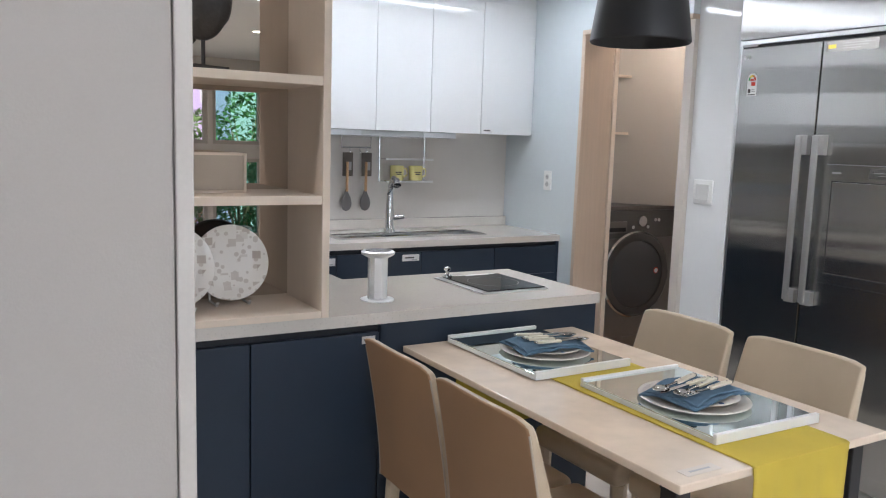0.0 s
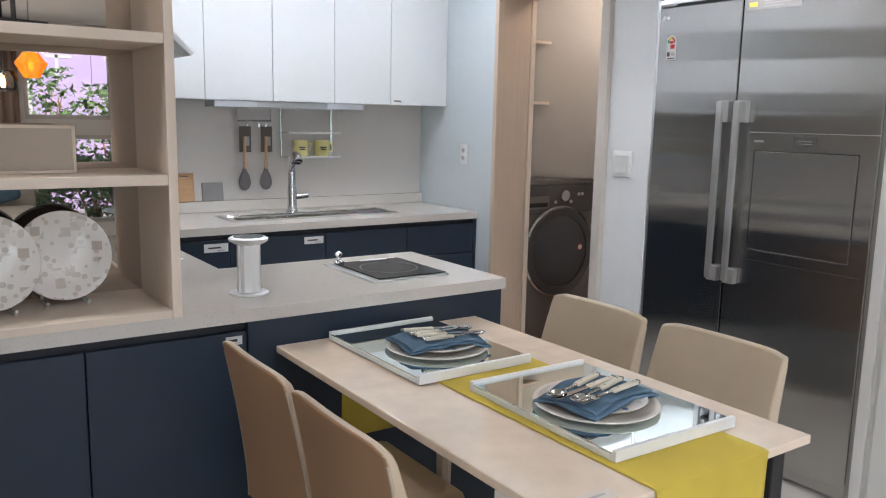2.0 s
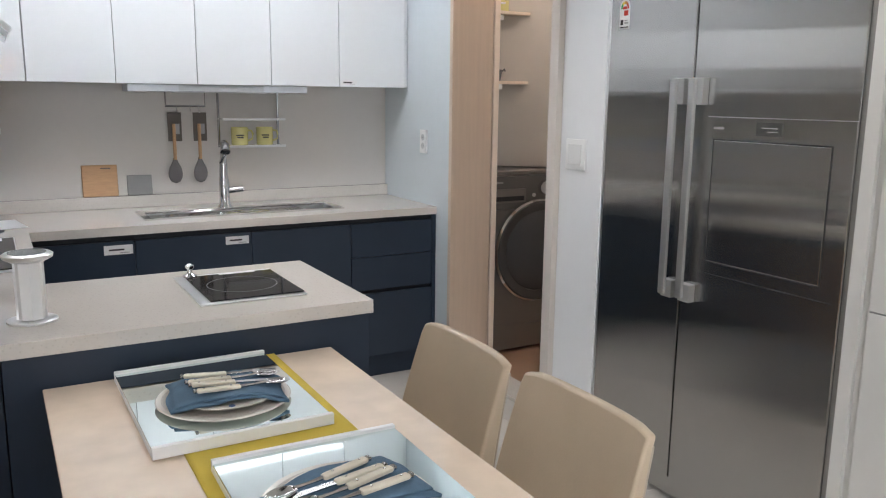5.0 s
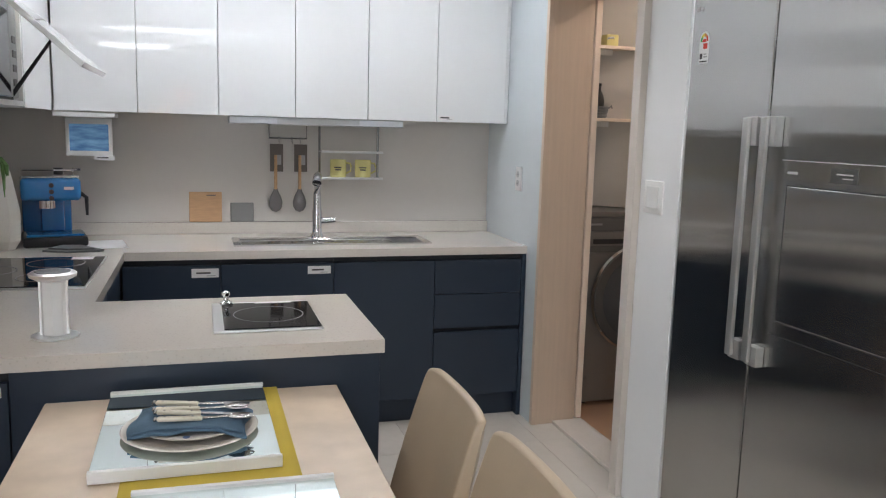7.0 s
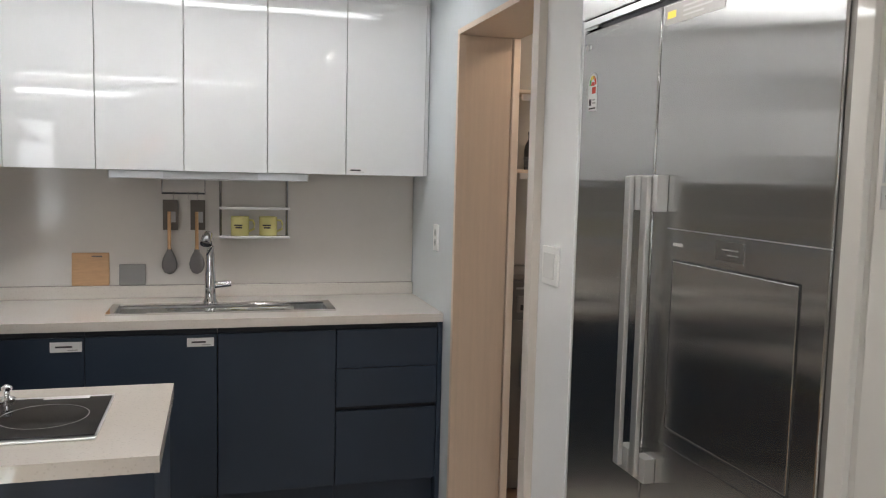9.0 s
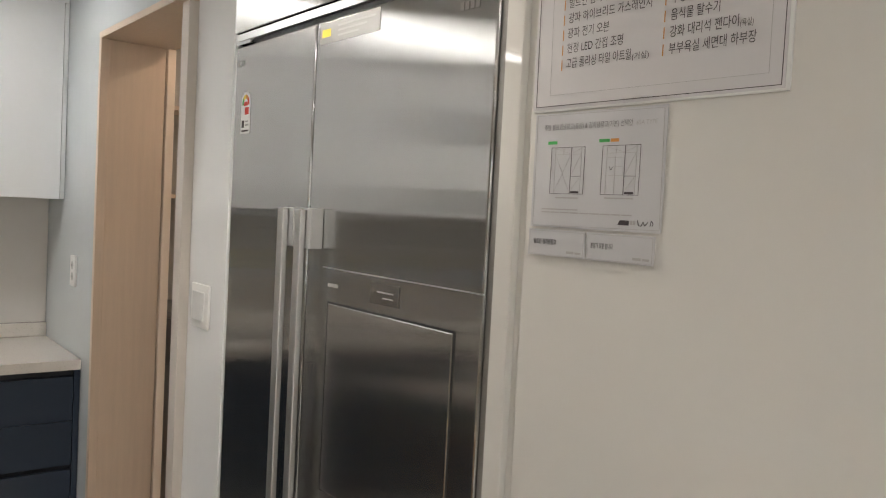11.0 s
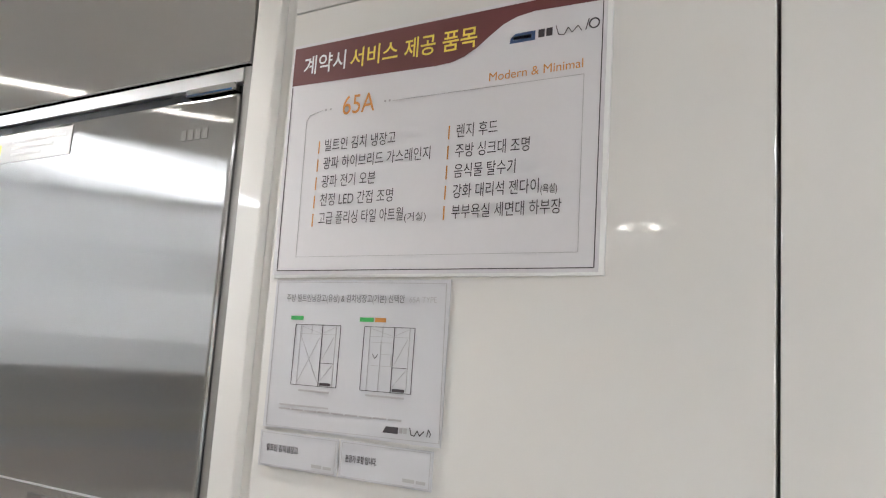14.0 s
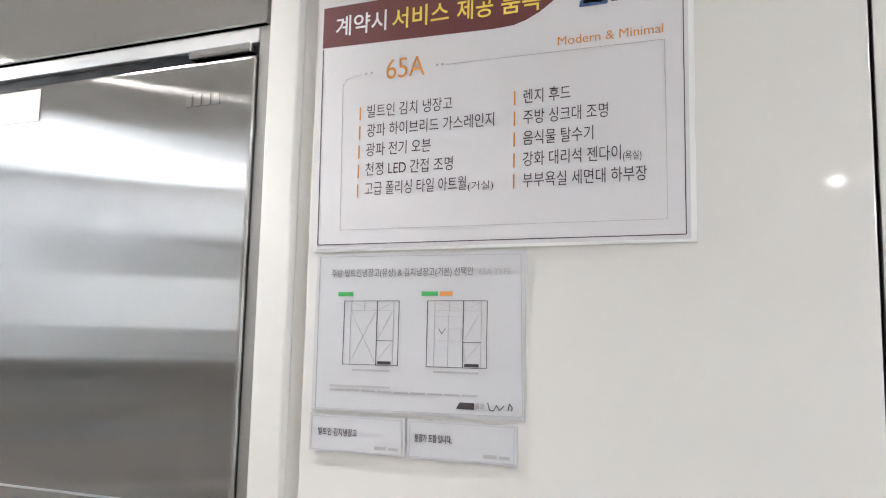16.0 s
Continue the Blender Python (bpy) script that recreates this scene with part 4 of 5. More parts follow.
# ---- hobs and pop-up power tower ----
def hob(name, label, x0, x1, y0, y1, rings, z=0.8705):
    t = thing(name, label, "hob", m=pose((x0 + x1) / 2, (y0 + y1) / 2, z))
    w, d = (x1 - x0) / 2, (y1 - y0) / 2
    part("frame", box(B(), -w, w, -d, d, 0, 0.006, 0.002), M_ALU, t, "brushed aluminium frame")
    part("glass", box(B(), -w + 0.028, w - 0.004, -d + 0.012, d - 0.03, 0.0065, 0.010, 0.001), M_BLACKGLASS, t)
    for rx, ry, rr in rings:
        part("zone_ring", lathe(B(), [(rr, 0), (rr + 0.0022, 0), (rr + 0.0022, 0.0005), (rr, 0.0005)], pose(rx, ry, 0.0103), 48, True), M_GREYINK, t)
    return t


isle = hob("induction_hob", "small black glass hob with aluminium frame and knob", 5.578, 5.872, 4.528, 4.890, [(0.01, -0.01, 0.098)])
part("knob", lathe(B(), [(0.020, 0.0), (0.020, 0.006), (0.008, 0.012), (0.007, 0.022), (0.013, 0.030), (0.013, 0.036), (0.003, 0.042)], pose(-0.105, 0.145, 0.0105), 24), M_CHROME, isle, "chrome knob", True)
part("notice", box(B(), -0.02, 0.09, 0.135, 0.155, 0.0105, 0.0112), M_PAPER, isle)
side_hob = hob("cooktop", "black glass induction cooktop with white trim", 4.655, 5.180, 5.215, 5.870, [(0.10, 0.15, 0.10), (0.10, -0.15, 0.08), (-0.12, 0.0, 0.11)])
part("notice", box(B(), 0.14, 0.22, 0.225, 0.285, 0.0105, 0.0112), M_PAPER, side_hob)
tower = thing("popup_socket", "aluminium pop-up power socket raised from the worktop", "socket", m=pose(5.185, 4.585, 0.8705))
part("collar", lathe(B(), [(0.058, 0), (0.058, 0.004), (0.050, 0.007), (0.044, 0.006)]), M_ALU, tower, "", True)
part("column", lathe(B(), [(0.032, 0.007), (0.032, 0.148)], None, 8), M_PLASTIC, tower, "white socket column")
part("edge_bar", box(B(), -0.0342, -0.028, -0.007, 0.007, 0.007, 0.148), M_ALU, tower)
part("edge_bar", box(B(), 0.028, 0.0342, -0.007, 0.007, 0.007, 0.148), M_ALU, tower)
part("cap", lathe(B(), [(0.040, 0.149), (0.056, 0.158), (0.058, 0.166), (0.052, 0.170)]), M_ALU, tower, "", True)
part("cap_disc", cyl(B(), pose(0, 0, 0.1703), 0.043, 0.0015, n=40), mat("cap_grey", (0.42, 0.45, 0.48), 0.15, 0.4), tower)

# ---- coffee machine, cloth, vase ----
cm = thing("coffee_machine", "blue enamel espresso machine on the worktop", "coffee machine", m=pose(4.905, 6.335, 0.8705, 0, 0, 12))
part("drip_base", box(B(), -0.125, 0.135, -0.17, 0.10, 0.0, 0.045, 0.012), M_BLACK, cm, "", True)
part("tray", box(B(), -0.11, 0.12, -0.16, -0.02, 0.046, 0.056, 0.004), M_BLUEMETAL, cm)
part("back_panel", box(B(), -0.118, 0.085, 0.035, 0.10, 0.046, 0.20, 0.010), M_BLUEMETAL, cm, "", True)
part("back_column", box(B(), -0.045, 0.050, -0.045, 0.034, 0.057, 0.20, 0.010), M_BLUEMETAL, cm, "", True)
part("head", box(B(), -0.125, 0.115, -0.14, 0.10, 0.201, 0.300, 0.018, 3), M_BLUEMETAL, cm, "", True)
part("top_tray", box(B(), -0.118, 0.108, -0.13, 0.095, 0.301, 0.312, 0.004), M_CHROME, cm)
part("cup_rail", tube(B(), [(-0.115, 0.09, 0.315), (-0.115, 0.09, 0.335), (-0.115, -0.12, 0.335), (0.10, -0.12, 0.335), (0.10, 0.09, 0.335), (0.10, 0.09, 0.315)], 0.003, 8), M_CHROME, cm)
part("steam_knob", cyl(B(), pose(0.03, -0.06, 0.313), 0.020, 0.03, n=20), M_BLACK, cm)
part("steam_lever", tube(B(), [(0.04, -0.06, 0.33), (0.12, -0.07, 0.335)], 0.005, 8), M_BLACK, cm)
for k in range(3):
    part("button", cyl(B(), pose(-0.005, -0.1405, 0.27 - 0.028 * k, 90, 0, 0), 0.010, 0.004, n=16), M_BLACK, cm)
part("badge", box(B(), 0.045, 0.085, -0.1418, -0.1405, 0.25, 0.263), M_ALU, cm)
part("group_head", cyl(B(), pose(-0.02, -0.075, 0.165), 0.033, 0.035, n=24), M_CHROME, cm, "", True)
part("steam_wand", tube(B(), [(0.116, -0.07, 0.23), (0.14, -0.08, 0.21), (0.14, -0.085, 0.13)], [0.009, 0.009, 0.006], 8), M_BLACK, cm)
mat_cloth = B()
prism(mat_cloth, [(-0.12, -0.06), (-0.02, -0.10), (0.105, -0.08), (0.12, -0.055), (0.03, 0.06), (-0.07, 0.075)], pose(0, 0, 0.0), 0.008)
cloth = thing("folded_cloth", "folded grey cloth on the worktop", "cloth", m=pose(5.03, 6.10, 0.8708))
part("cloth", mat_cloth, M_GREYCLOTH, cloth)
part("top_fold", prism(B(), [(-0.10, -0.04), (-0.02, -0.075), (0.085, -0.06), (0.02, 0.04), (-0.06, 0.05)], pose(0, 0, 0.0083), 0.007), M_GREYCLOTH, cloth)
pv = thing("paper_sheet", "white paper sheet lying on the worktop", "paper", m=pose(5.12, 6.24, 0.8706, 0, 0, 10))
part("sheet", box(B(), -0.10, 0.10, -0.13, 0.13, 0, 0.0012), M_PAPER, pv)
vase = thing("vase", "tall white faceted vase with trailing green leaves", "vase", m=pose(4.735, 6.13, 0.8705))
part("pot", lathe(B(), [(0.055, 0), (0.078, 0.04), (0.082, 0.16), (0.062, 0.27), (0.050, 0.335), (0.044, 0.335), (0.050, 0.26)], None, 7), M_CERAMIC, vase, "white faceted pot")
random.seed(5)
for k in range(16):
    a = random.uniform(1.6, 5.4)
    r1, drop = random.uniform(0.05, 0.10), random.uniform(-0.02, 0.12)
    pts = [Vector((0, 0, 0.33)), Vector((0.5 * r1 * math.cos(a), 0.5 * r1 * math.sin(a), 0.39)), Vector((r1 * math.cos(a), r1 * math.sin(a), 0.36)), Vector((1.1 * r1 * math.cos(a), 1.1 * r1 * math.sin(a), 0.34 - drop))]
    b = B()
    tube(b, pts, [0.002, 0.006, 0.009, 0.002], 6)
    part("leaf", b, M_GREEN, vase)

# ---- display shelf with mirror back ----
shelf = thing("display_shelf", "open whitewashed wood display shelf with a mirrored back", "shelf", m=pose(0, 0, 0))
part("side_panel", box(B(), 4.905, 4.929, 4.390, 4.712, 0.871, CEIL - 0.002, 0.0015), M_SHELF, shelf)
part("side_panel", box(B(), 3.875, 3.905, 4.390, 4.712, 0.871, CEIL - 0.002, 0.0015), M_SHELF, shelf)
part("bottom_board", box(B(), 3.906, 4.904, 4.391, 4.712, 0.871, 0.892, 0.0015), M_SHELF, shelf)
for zt in (1.242, 1.590):
    part("shelf_board", box(B(), 3.906, 4.904, 4.391, 4.690, zt - 0.026, zt, 0.0015), M_SHELF, shelf)
part("mirror_back", box(B(), 3.906, 4.904, 4.696, 4.711, 0.893, CEIL - 0.003), M_MIRROR_B, shelf, "mirror back panel")
SH0, SH1, SH2 = 0.8922, 1.2422, 1.5902

M_PATTERN = mat("patterned_glaze", (0.86, 0.82, 0.77), 0.14, var=0.02, bump=0)
pn, pl = M_PATTERN.node_tree.nodes, M_PATTERN.node_tree.links
pvor, pramp, pmix, pco = pn.new("ShaderNodeTexVoronoi"), pn.new("ShaderNodeValToRGB"), pn.new("ShaderNodeMix"), pn.new("ShaderNodeTexCoord")
pvor.inputs["Scale"].default_value = 26
pvor.distance = "CHEBYCHEV"
pv2, pr2, pmax = pn.new("ShaderNodeTexVoronoi"), pn.new("ShaderNodeValToRGB"), pn.new("ShaderNodeMath")
pv2.inputs["Scale"].default_value = 41
pl.new(pco.outputs["Object"], pv2.inputs["Vector"])
pl.new(pv2.outputs["Distance"], pr2.inputs[0])
pr2.color_ramp.elements[0].position, pr2.color_ramp.elements[1].position = 0.30, 0.33
pr2.color_ramp.elements[0].color, pr2.color_ramp.elements[1].color = (0.55, 0.55, 0.55, 1), (0, 0, 0, 1)
pmax.operation = "MAXIMUM"
pl.new(pco.outputs["Object"], pvor.inputs["Vector"])
pl.new(pvor.outputs["Distance"], pramp.inputs[0])
pramp.color_ramp.elements[0].position, pramp.color_ramp.elements[1].position = 0.30, 0.32
pramp.color_ramp.elements[0].color, pramp.color_ramp.elements[1].color = (1, 1, 1, 1), (0, 0, 0, 1)
pmix.data_type = "RGBA"
psep = pn.new("ShaderNodeMath")
psep.operation = "MULTIPLY"
pbw = pn.new("ShaderNodeRGBToBW")
pl.new(pvor.outputs["Color"], pbw.inputs[0])
pl.new(pramp.outputs[0], psep.inputs[0]), pl.new(pbw.outputs[0], psep.inputs[1])
pp = pn["Principled BSDF"]
pold = pp.inputs["Base Color"].links[0].from_socket
pl.new(psep.outputs[0], pmax.inputs[0]), pl.new(pr2.outputs[0], pmax.inputs[1]), pl.new(pmax.outputs[0], pmix.inputs[0]), pl.new(pold, pmix.inputs[6])
pmix.inputs[7].default_value = (0.50, 0.42, 0.36, 1)
pl.new(pmix.outputs[2], pp.inputs["Base Color"])


M_ACRYLIC = mat("frosted_acrylic", (0.76, 0.72, 0.67), 0.2, var=0.02, bump=0)


def display_plate(x, y, r, turn):
    t = thing("display_plate", "large round patterned plate on a clear stand", "plate", "display plates on the shelf", pose(x, y, SH0, 0, 0, turn))
    m = pose(0, 0, r + 0.012, 78, 0, 0)
    part("dish", lathe(B(), [(0.002, -0.008), (r * 0.62, -0.008), (r * 0.70, 0.0), (r * 0.98, 0.012), (r, 0.016), (r * 0.985, 0.019), (r * 0.70, 0.007), (r * 0.60, 0.0), (0.002, 0.0)], m, 56), M_PATTERN, t, "", True)
    part("back_rim", lathe(B(), [(r * 0.74, -0.012), (r * 0.99, -0.002), (r * 1.0, 0.0145), (r * 0.97, 0.0105), (r * 0.74, -0.006)], m, 56), M_DARKBRONZE, t, "dark underside")
    for s in (-0.05, 0.05):
        part("stand_foot", tube(B(), [(s, -0.045, 0.014), (s, -0.035, 0.004), (s, 0.05, 0.004), (s, 0.055, 0.06)], 0.004, 8), M_ACRYLIC, t, "frosted acrylic foot")
    return t


display_plate(4.686, 4.600, 0.117, 0)
display_plate(4.505, 4.545, 0.119, 6)
speaker = thing("desk_speaker", "retro box speaker with beige cloth front and pale wood frame", "speaker", m=pose(4.579, 4.575, SH1))
part("case", box(B(), -0.138, 0.138, -0.04, 0.05, 0.0, 0.118, 0.006), M_SHELF, speaker)
part("frame", grid_slab(B(), [-0.138, -0.131, 0.131, 0.138], [0.0, 0.007, 0.111, 0.118], lambda i, j: not (i == 1 and j == 1), 0, 0.006), M_SHELF, speaker).matrix_local = pose(0, -0.041, 0, 90, 0, 0)
part("grille", box(B(), -0.130, 0.130, -0.044, -0.041, 0.0075, 0.1105), mat("speaker_cloth", (0.52, 0.44, 0.355), 0.9, var=0.08, bump=0.3, fine=700), speaker)


def carved_head(x, y, turn):
    b = B()
    bmesh.ops.create_uvsphere(b, u_segments=28, v_segments=18, radius=0.096, matrix=pose(0, 0, 0.212) @ Matrix.Diagonal((0.80, 0.95, 1.28, 1)))
    for v in b.verts:
        if v.co.y < -0.02 and abs(v.co.x) < 0.02 and 0.14 < v.co.z < 0.21:
            v.co.y -= 0.014
        if v.co.z < 0.14:
            v.co.x *= 0.85
    cyl(b, pose(0, 0, 0.018), 0.006, 0.09, n=10)
    box(b, -0.062, 0.062, -0.04, 0.04, 0, 0.0185)
    t = part("carved_head", b, M_DARKBRONZE, None, "", True)
    t.matrix_world = pose(x, y, SH2, 0, 0, turn)
    return tagged(t, "dark carved head ornament on a peg stand", "ornament", "carved heads on the shelf")


carved_head(4.60, 4.56, 25)
carved_head(4.31, 4.55, 10)

# ---- dining table ----
table = thing("dining_table", "beige marble-topped dining table joined to the island", "table", m=pose(0, 0, 0))
part("tabletop", box(B(), 5.187, 5.886, 3.208, 4.392, 0.736, 0.756, 0.003), M_TABLE, table)
part("apron", box(B(), 5.26, 5.82, 3.30, 3.33, 0.69, 0.7355), M_DARKMETAL, table)
for xx in (5.24, 5.835):
    part("leg", box(B(), xx - 0.022, xx + 0.022, 3.245, 3.289, 0, 0.7355, 0.003), M_DARKMETAL, table, "black metal leg")
tcard = thing("table_card", "small transparent printed sticker on the table corner", "label", m=pose(5.285, 3.248, 0.7562, 0, 0, 0))
part("sheet", box(B(), -0.05, 0.05, -0.016, 0.016, 0, 0.0008), mat("clear_sticker", (0.74, 0.65, 0.57), 0.15, var=0.02, bump=0), tcard)
part("print_bar", box(B(), -0.03, 0.03, -0.003, 0.003, 0.001, 0.0013), M_GREYINK, tcard)
cloth_bm = B()
n = 30
path = [(4.399, 0.43), (4.398, 0.60), (4.398, 0.74), (4.394, 0.7575)] + [(4.38 - 1.166 * k / 12, 0.7575) for k in range(13)] + [(3.206, 0.755), (3.202, 0.73), (3.198, 0.60), (3.196, 0.50), (3.197, 0.42)]
rows = []
for k, (yy, zz) in enumerate(path):
    rows.append([cloth_bm.verts.new((5.398 + 0.322 * i / n + (0.010 if i == n else 0) * (zz > 0.75), yy + (0.006 * math.sin(i * 0.9 + k) if zz < 0.7 and yy < 3.3 else 0), zz)) for i in range(n + 1)])
for a, b in zip(rows, rows[1:]):
    for i in range(n):
        cloth_bm.faces.new((a[i], a[i + 1], b[i + 1], b[i]))
runner = tagged(part("table_runner", cloth_bm, M_YELLOW, None, "", True), "mustard yellow cloth runner hanging over the table end", "table runner")
sol = runner.modifiers.new("thickness", "SOLIDIFY")
sol.thickness, sol.offset = 0.002, 1


def mirror_tray(m):
    t = thing("mirror_tray", "rectangular mirror tray with white painted wooden edges", "tray", "mirror trays on the table", m)
    part("base", box(B(), -0.178, 0.178, -0.226, 0.226, 0.0, 0.013, 0.001), M_PLASTIC, t)
    part("mirror", box(B(), -0.177, 0.177, -0.226, 0.226, 0.0135, 0.0175, 0.0008), M_MIRROR, t, "mirror glass")
    for x0, x1, y0, y1 in ((-0.178, 0.178, -0.238, -0.2265), (-0.178, 0.178, 0.2265, 0.238)):
        part("edge", box(B(), x0, x1, y0, y1, 0.0, 0.0235, 0.001), M_PLASTIC, t, "white painted edge")
    return t


def plate_set(m):
    low = thing("charger_plate", "wide speckled stoneware charger plate", "plate", "place settings", m)
    part("dish", lathe(B(), [(0.100, 0), (0.104, 0.002), (0.137, 0.0065), (0.1405, 0.0095), (0.138, 0.0118), (0.133, 0.0112), (0.104, 0.0066), (0.002, 0.0063)], None, 64), M_CERAMIC, low, "cream glazed dish", True)
    part("glazed_centre", lathe(B(), [(0.001, 0.0066), (0.104, 0.0069), (0.1285, 0.0108), (0.1285, 0.0113), (0.104, 0.0074), (0.001, 0.0070)], None, 64, True), M_STONEWARE, low, "grey speckled centre", True)
    top = thing("dinner_plate", "cream dinner plate with small printed spots", "plate", "place settings", m @ pose(0.004, 0.002, 0.0078))
    part("dish", lathe(B(), [(0.07, 0), (0.074, 0.003), (0.108, 0.010), (0.111, 0.013), (0.107, 0.0135), (0.072, 0.008), (0.002, 0.0075)], None, 56), M_CERAMIC, top, "", True)
    for k in range(10):
        a = k * 0.628 + 0.2
        part("spot", cyl(B(), pose(0.095 * math.cos(a), 0.095 * math.sin(a), 0.0127), 0.005 + 0.002 * (k % 2), 0.0006, n=12), (M_REDINK, M_NAVYINK, M_GREYINK)[k % 3] if k % 3 else M_ORANGE, top)
    return top


def napkin(m):
    b = B()
    nx, ny = 34, 26
    g = []
    for i in range(nx + 1):
        r = []
        for j in range(ny + 1):
            x, y = -0.118 + 0.236 * i / nx, -0.082 + 0.164 * j / ny
            z = 0.010 + 0.0022 * math.sin(43 * x + 4) * math.sin(37 * y + 1) + 0.0012 * math.sin(90 * x + 60 * y) - 0.3 * max(0.0, math.hypot(x, y) - 0.095)
            r.append(b.verts.new((x + 0.006 * math.sin(40 * y), y + 0.005 * math.sin(37 * x), z)))
        g.append(r)
    for i in range(nx):
        for j in range(ny):
            b.faces.new((g[i][j], g[i + 1][j], g[i + 1][j + 1], g[i][j + 1]))
    t = part("napkin", b, M_BLUECLOTH, None, "", True)
    s = t.modifiers.new("thickness", "SOLIDIFY")
    s.thickness, s.offset = 0.006, -1
    fold = B()
    g = [[fold.verts.new((-0.112 + 0.222 * i / 30, -0.078 + 0.150 * j / 20 + 0.003 * math.sin(9 * i / 30), 0.0146 + 0.0022 * math.sin(43 * (-0.112 + 0.222 * i / 30) + 4) * math.sin(37 * (-0.078 + 0.150 * j / 20) + 1) - 0.3 * max(0.0, math.hypot(-0.112 + 0.222 * i / 30, -0.078 + 0.150 * j / 20) - 0.095))) for j in range(21)] for i in range(31)]
    for i in range(30):
        for j in range(20):
            fold.faces.new((g[i][j], g[i + 1][j], g[i + 1][j + 1], g[i][j + 1]))
    f = part("upper_fold", fold, M_BLUECLOTH, t, "", True)
    fs = f.modifiers.new("thickness", "SOLIDIFY")
    fs.thickness, fs.offset = 0.003, -1
    t.matrix_world = m
    return tagged(t, "folded denim-blue cloth napkin under the cutlery", "napkin", "place settings")


def cutlery(kind, m):
    """Ivory handle along -x, steel end along +x."""
    t = thing(kind, f"steel {kind} with a riveted ivory handle", "cutlery", "cutlery on the napkins", m)
    part("handle", box(B(), -0.100, -0.01, -0.0082, 0.0082, -0.0045, 0.0045, 0.004), M_IVORY, t, "ivory handle", True)
    for xx in (-0.085, -0.03):
        part("rivet", cyl(B(), pose(xx, 0, 0.0045), 0.002, 0.0012, n=10), M_CUTLERY, t)
    part("end_cap", box(B(), -0.107, -0.1002, -0.007, 0.007, -0.0042, 0.0042, 0.003), M_CUTLERY, t)
    if kind == "knife":
        part("blade", prism(B(), [(-0.0095, -0.006), (0.085, -0.010), (0.098, -0.002), (0.085, 0.006), (-0.0095, 0.006)], pose(0, 0, -0.001), 0.002), M_CUTLERY, t)
    else:
        part("neck", tube(B(), [(-0.0095, 0, 0), (0.02, 0, 0.001), (0.045, 0, 0.003)], [0.004, 0.0028, 0.0035], 8), M_CUTLERY, t, "", True)
        if kind == "spoon":
            part("bowl", lathe(B(), [(0.001, -0.006), (0.012, -0.004), (0.019, 0.001), (0.0178, 0.0015), (0.011, -0.0025), (0.001, -0.0042)], pose(0.068, 0, 0.003) @ Matrix.Diagonal((1.45, 1, 1, 1)), 24), M_CUTLERY, t, "", True)
        else:
            part("palm", box(B(), 0.044, 0.062, -0.011, 0.011, 0.001, 0.003, 0.0008), M_CUTLERY, t)
            for k in range(4):
                part("tine", box(B(), 0.0615, 0.098, -0.011 + 0.0064 * k, -0.0082 + 0.0064 * k, 0.001, 0.003), M_CUTLERY, t)
    return t


def setting(cx, cy, tray_turn, turn, dx, dy):
    mirror_tray(pose(cx, cy, 0.7605, 0, 0, tray_turn))
    base = pose(cx + dx, cy + dy, 0.7782)
    plate_set(base)
    nm = base @ pose(0.004, 0.0, 0.0206, 0, 0, turn)
    napkin(nm)
    for k, kind in enumerate(("fork", "spoon", "knife", "spoon")):
        cutlery(kind, nm @ pose(0.018 + 0.006 * k, 0.042 - 0.027 * k, 0.0222 - 0.0008 * k, 0, 2, (-3, 4, -2, 5)[k]))


setting(5.599, 3.555, -1.0, 190, -0.02, -0.02)
setting(5.517, 4.126, 0.5, -7, 0.005, -0.045)


# ---- dining chairs ----
def chair_back_at(s):
    """Centre line of the back in the chair's own plane: x and z for s from seat to top."""
    z = 0.40 + 0.445 * s
    return -0.168 - 0.092 * s ** 1.35, z


chair = thing("dining_chair", "taupe leather high-back dining chair with caramel outer back", "chair", "chairs round the table", pose(5.250, 4.055, 0))
W = 0.205
bk = B()
rows = []
NS, NW = 14, 10
for side_ in (1, -1):
    for i in range(NS + 1):
        s = i / NS
        x, z = chair_back_at(s)
        th = (0.024 * (1 - s) + 0.010) * side_
        rows.append([bk.verts.new((x + th - 0.010 * (1 - (2 * j / NW - 1) ** 2) * s, (W - 0.012 * s) * (2 * j / NW - 1), z - (0.012 * abs(2 * j / NW - 1) ** 7 if i == NS else 0))) for j in range(NW + 1)])
fr_, bk_ = rows[:NS + 1], rows[NS + 1:]
for grid_ in (fr_, bk_):
    for i in range(NS):
        for j in range(NW):
            bk.faces.new((grid_[i][j], grid_[i][j + 1], grid_[i + 1][j + 1], grid_[i + 1][j])).material_index = 1 if grid_ is bk_ else 0
for i in range(NS):
    for j in (0, NW):
        bk.faces.new((fr_[i][j], fr_[i + 1][j], bk_[i + 1][j], bk_[i][j]))
for i in (0, NS):
    for j in range(NW):
        bk.faces.new((fr_[i][j], fr_[i][j + 1], bk_[i][j + 1], bk_[i][j]))
back = part("backrest", bk, M_LEATHER, chair, "", True)
back.data.materials.append(M_LEATHER_BACK)
bev = back.modifiers.new("soft_edge", "BEVEL")
bev.width, bev.segments, bev.limit_method, bev.angle_limit = 0.007, 3, "ANGLE", radians(50)
for sd in (-1, 1):
    pts = []
    for i in range(NS):
        x, z = chair_back_at(i / NS)
        pts.append((x - 0.024 * (1 - i / NS) - 0.008, sd * (W - 0.012 * i / NS - 0.002), z))
    part("piping", tube(B(), pts, 0.0028, 6), M_SEAM, chair)
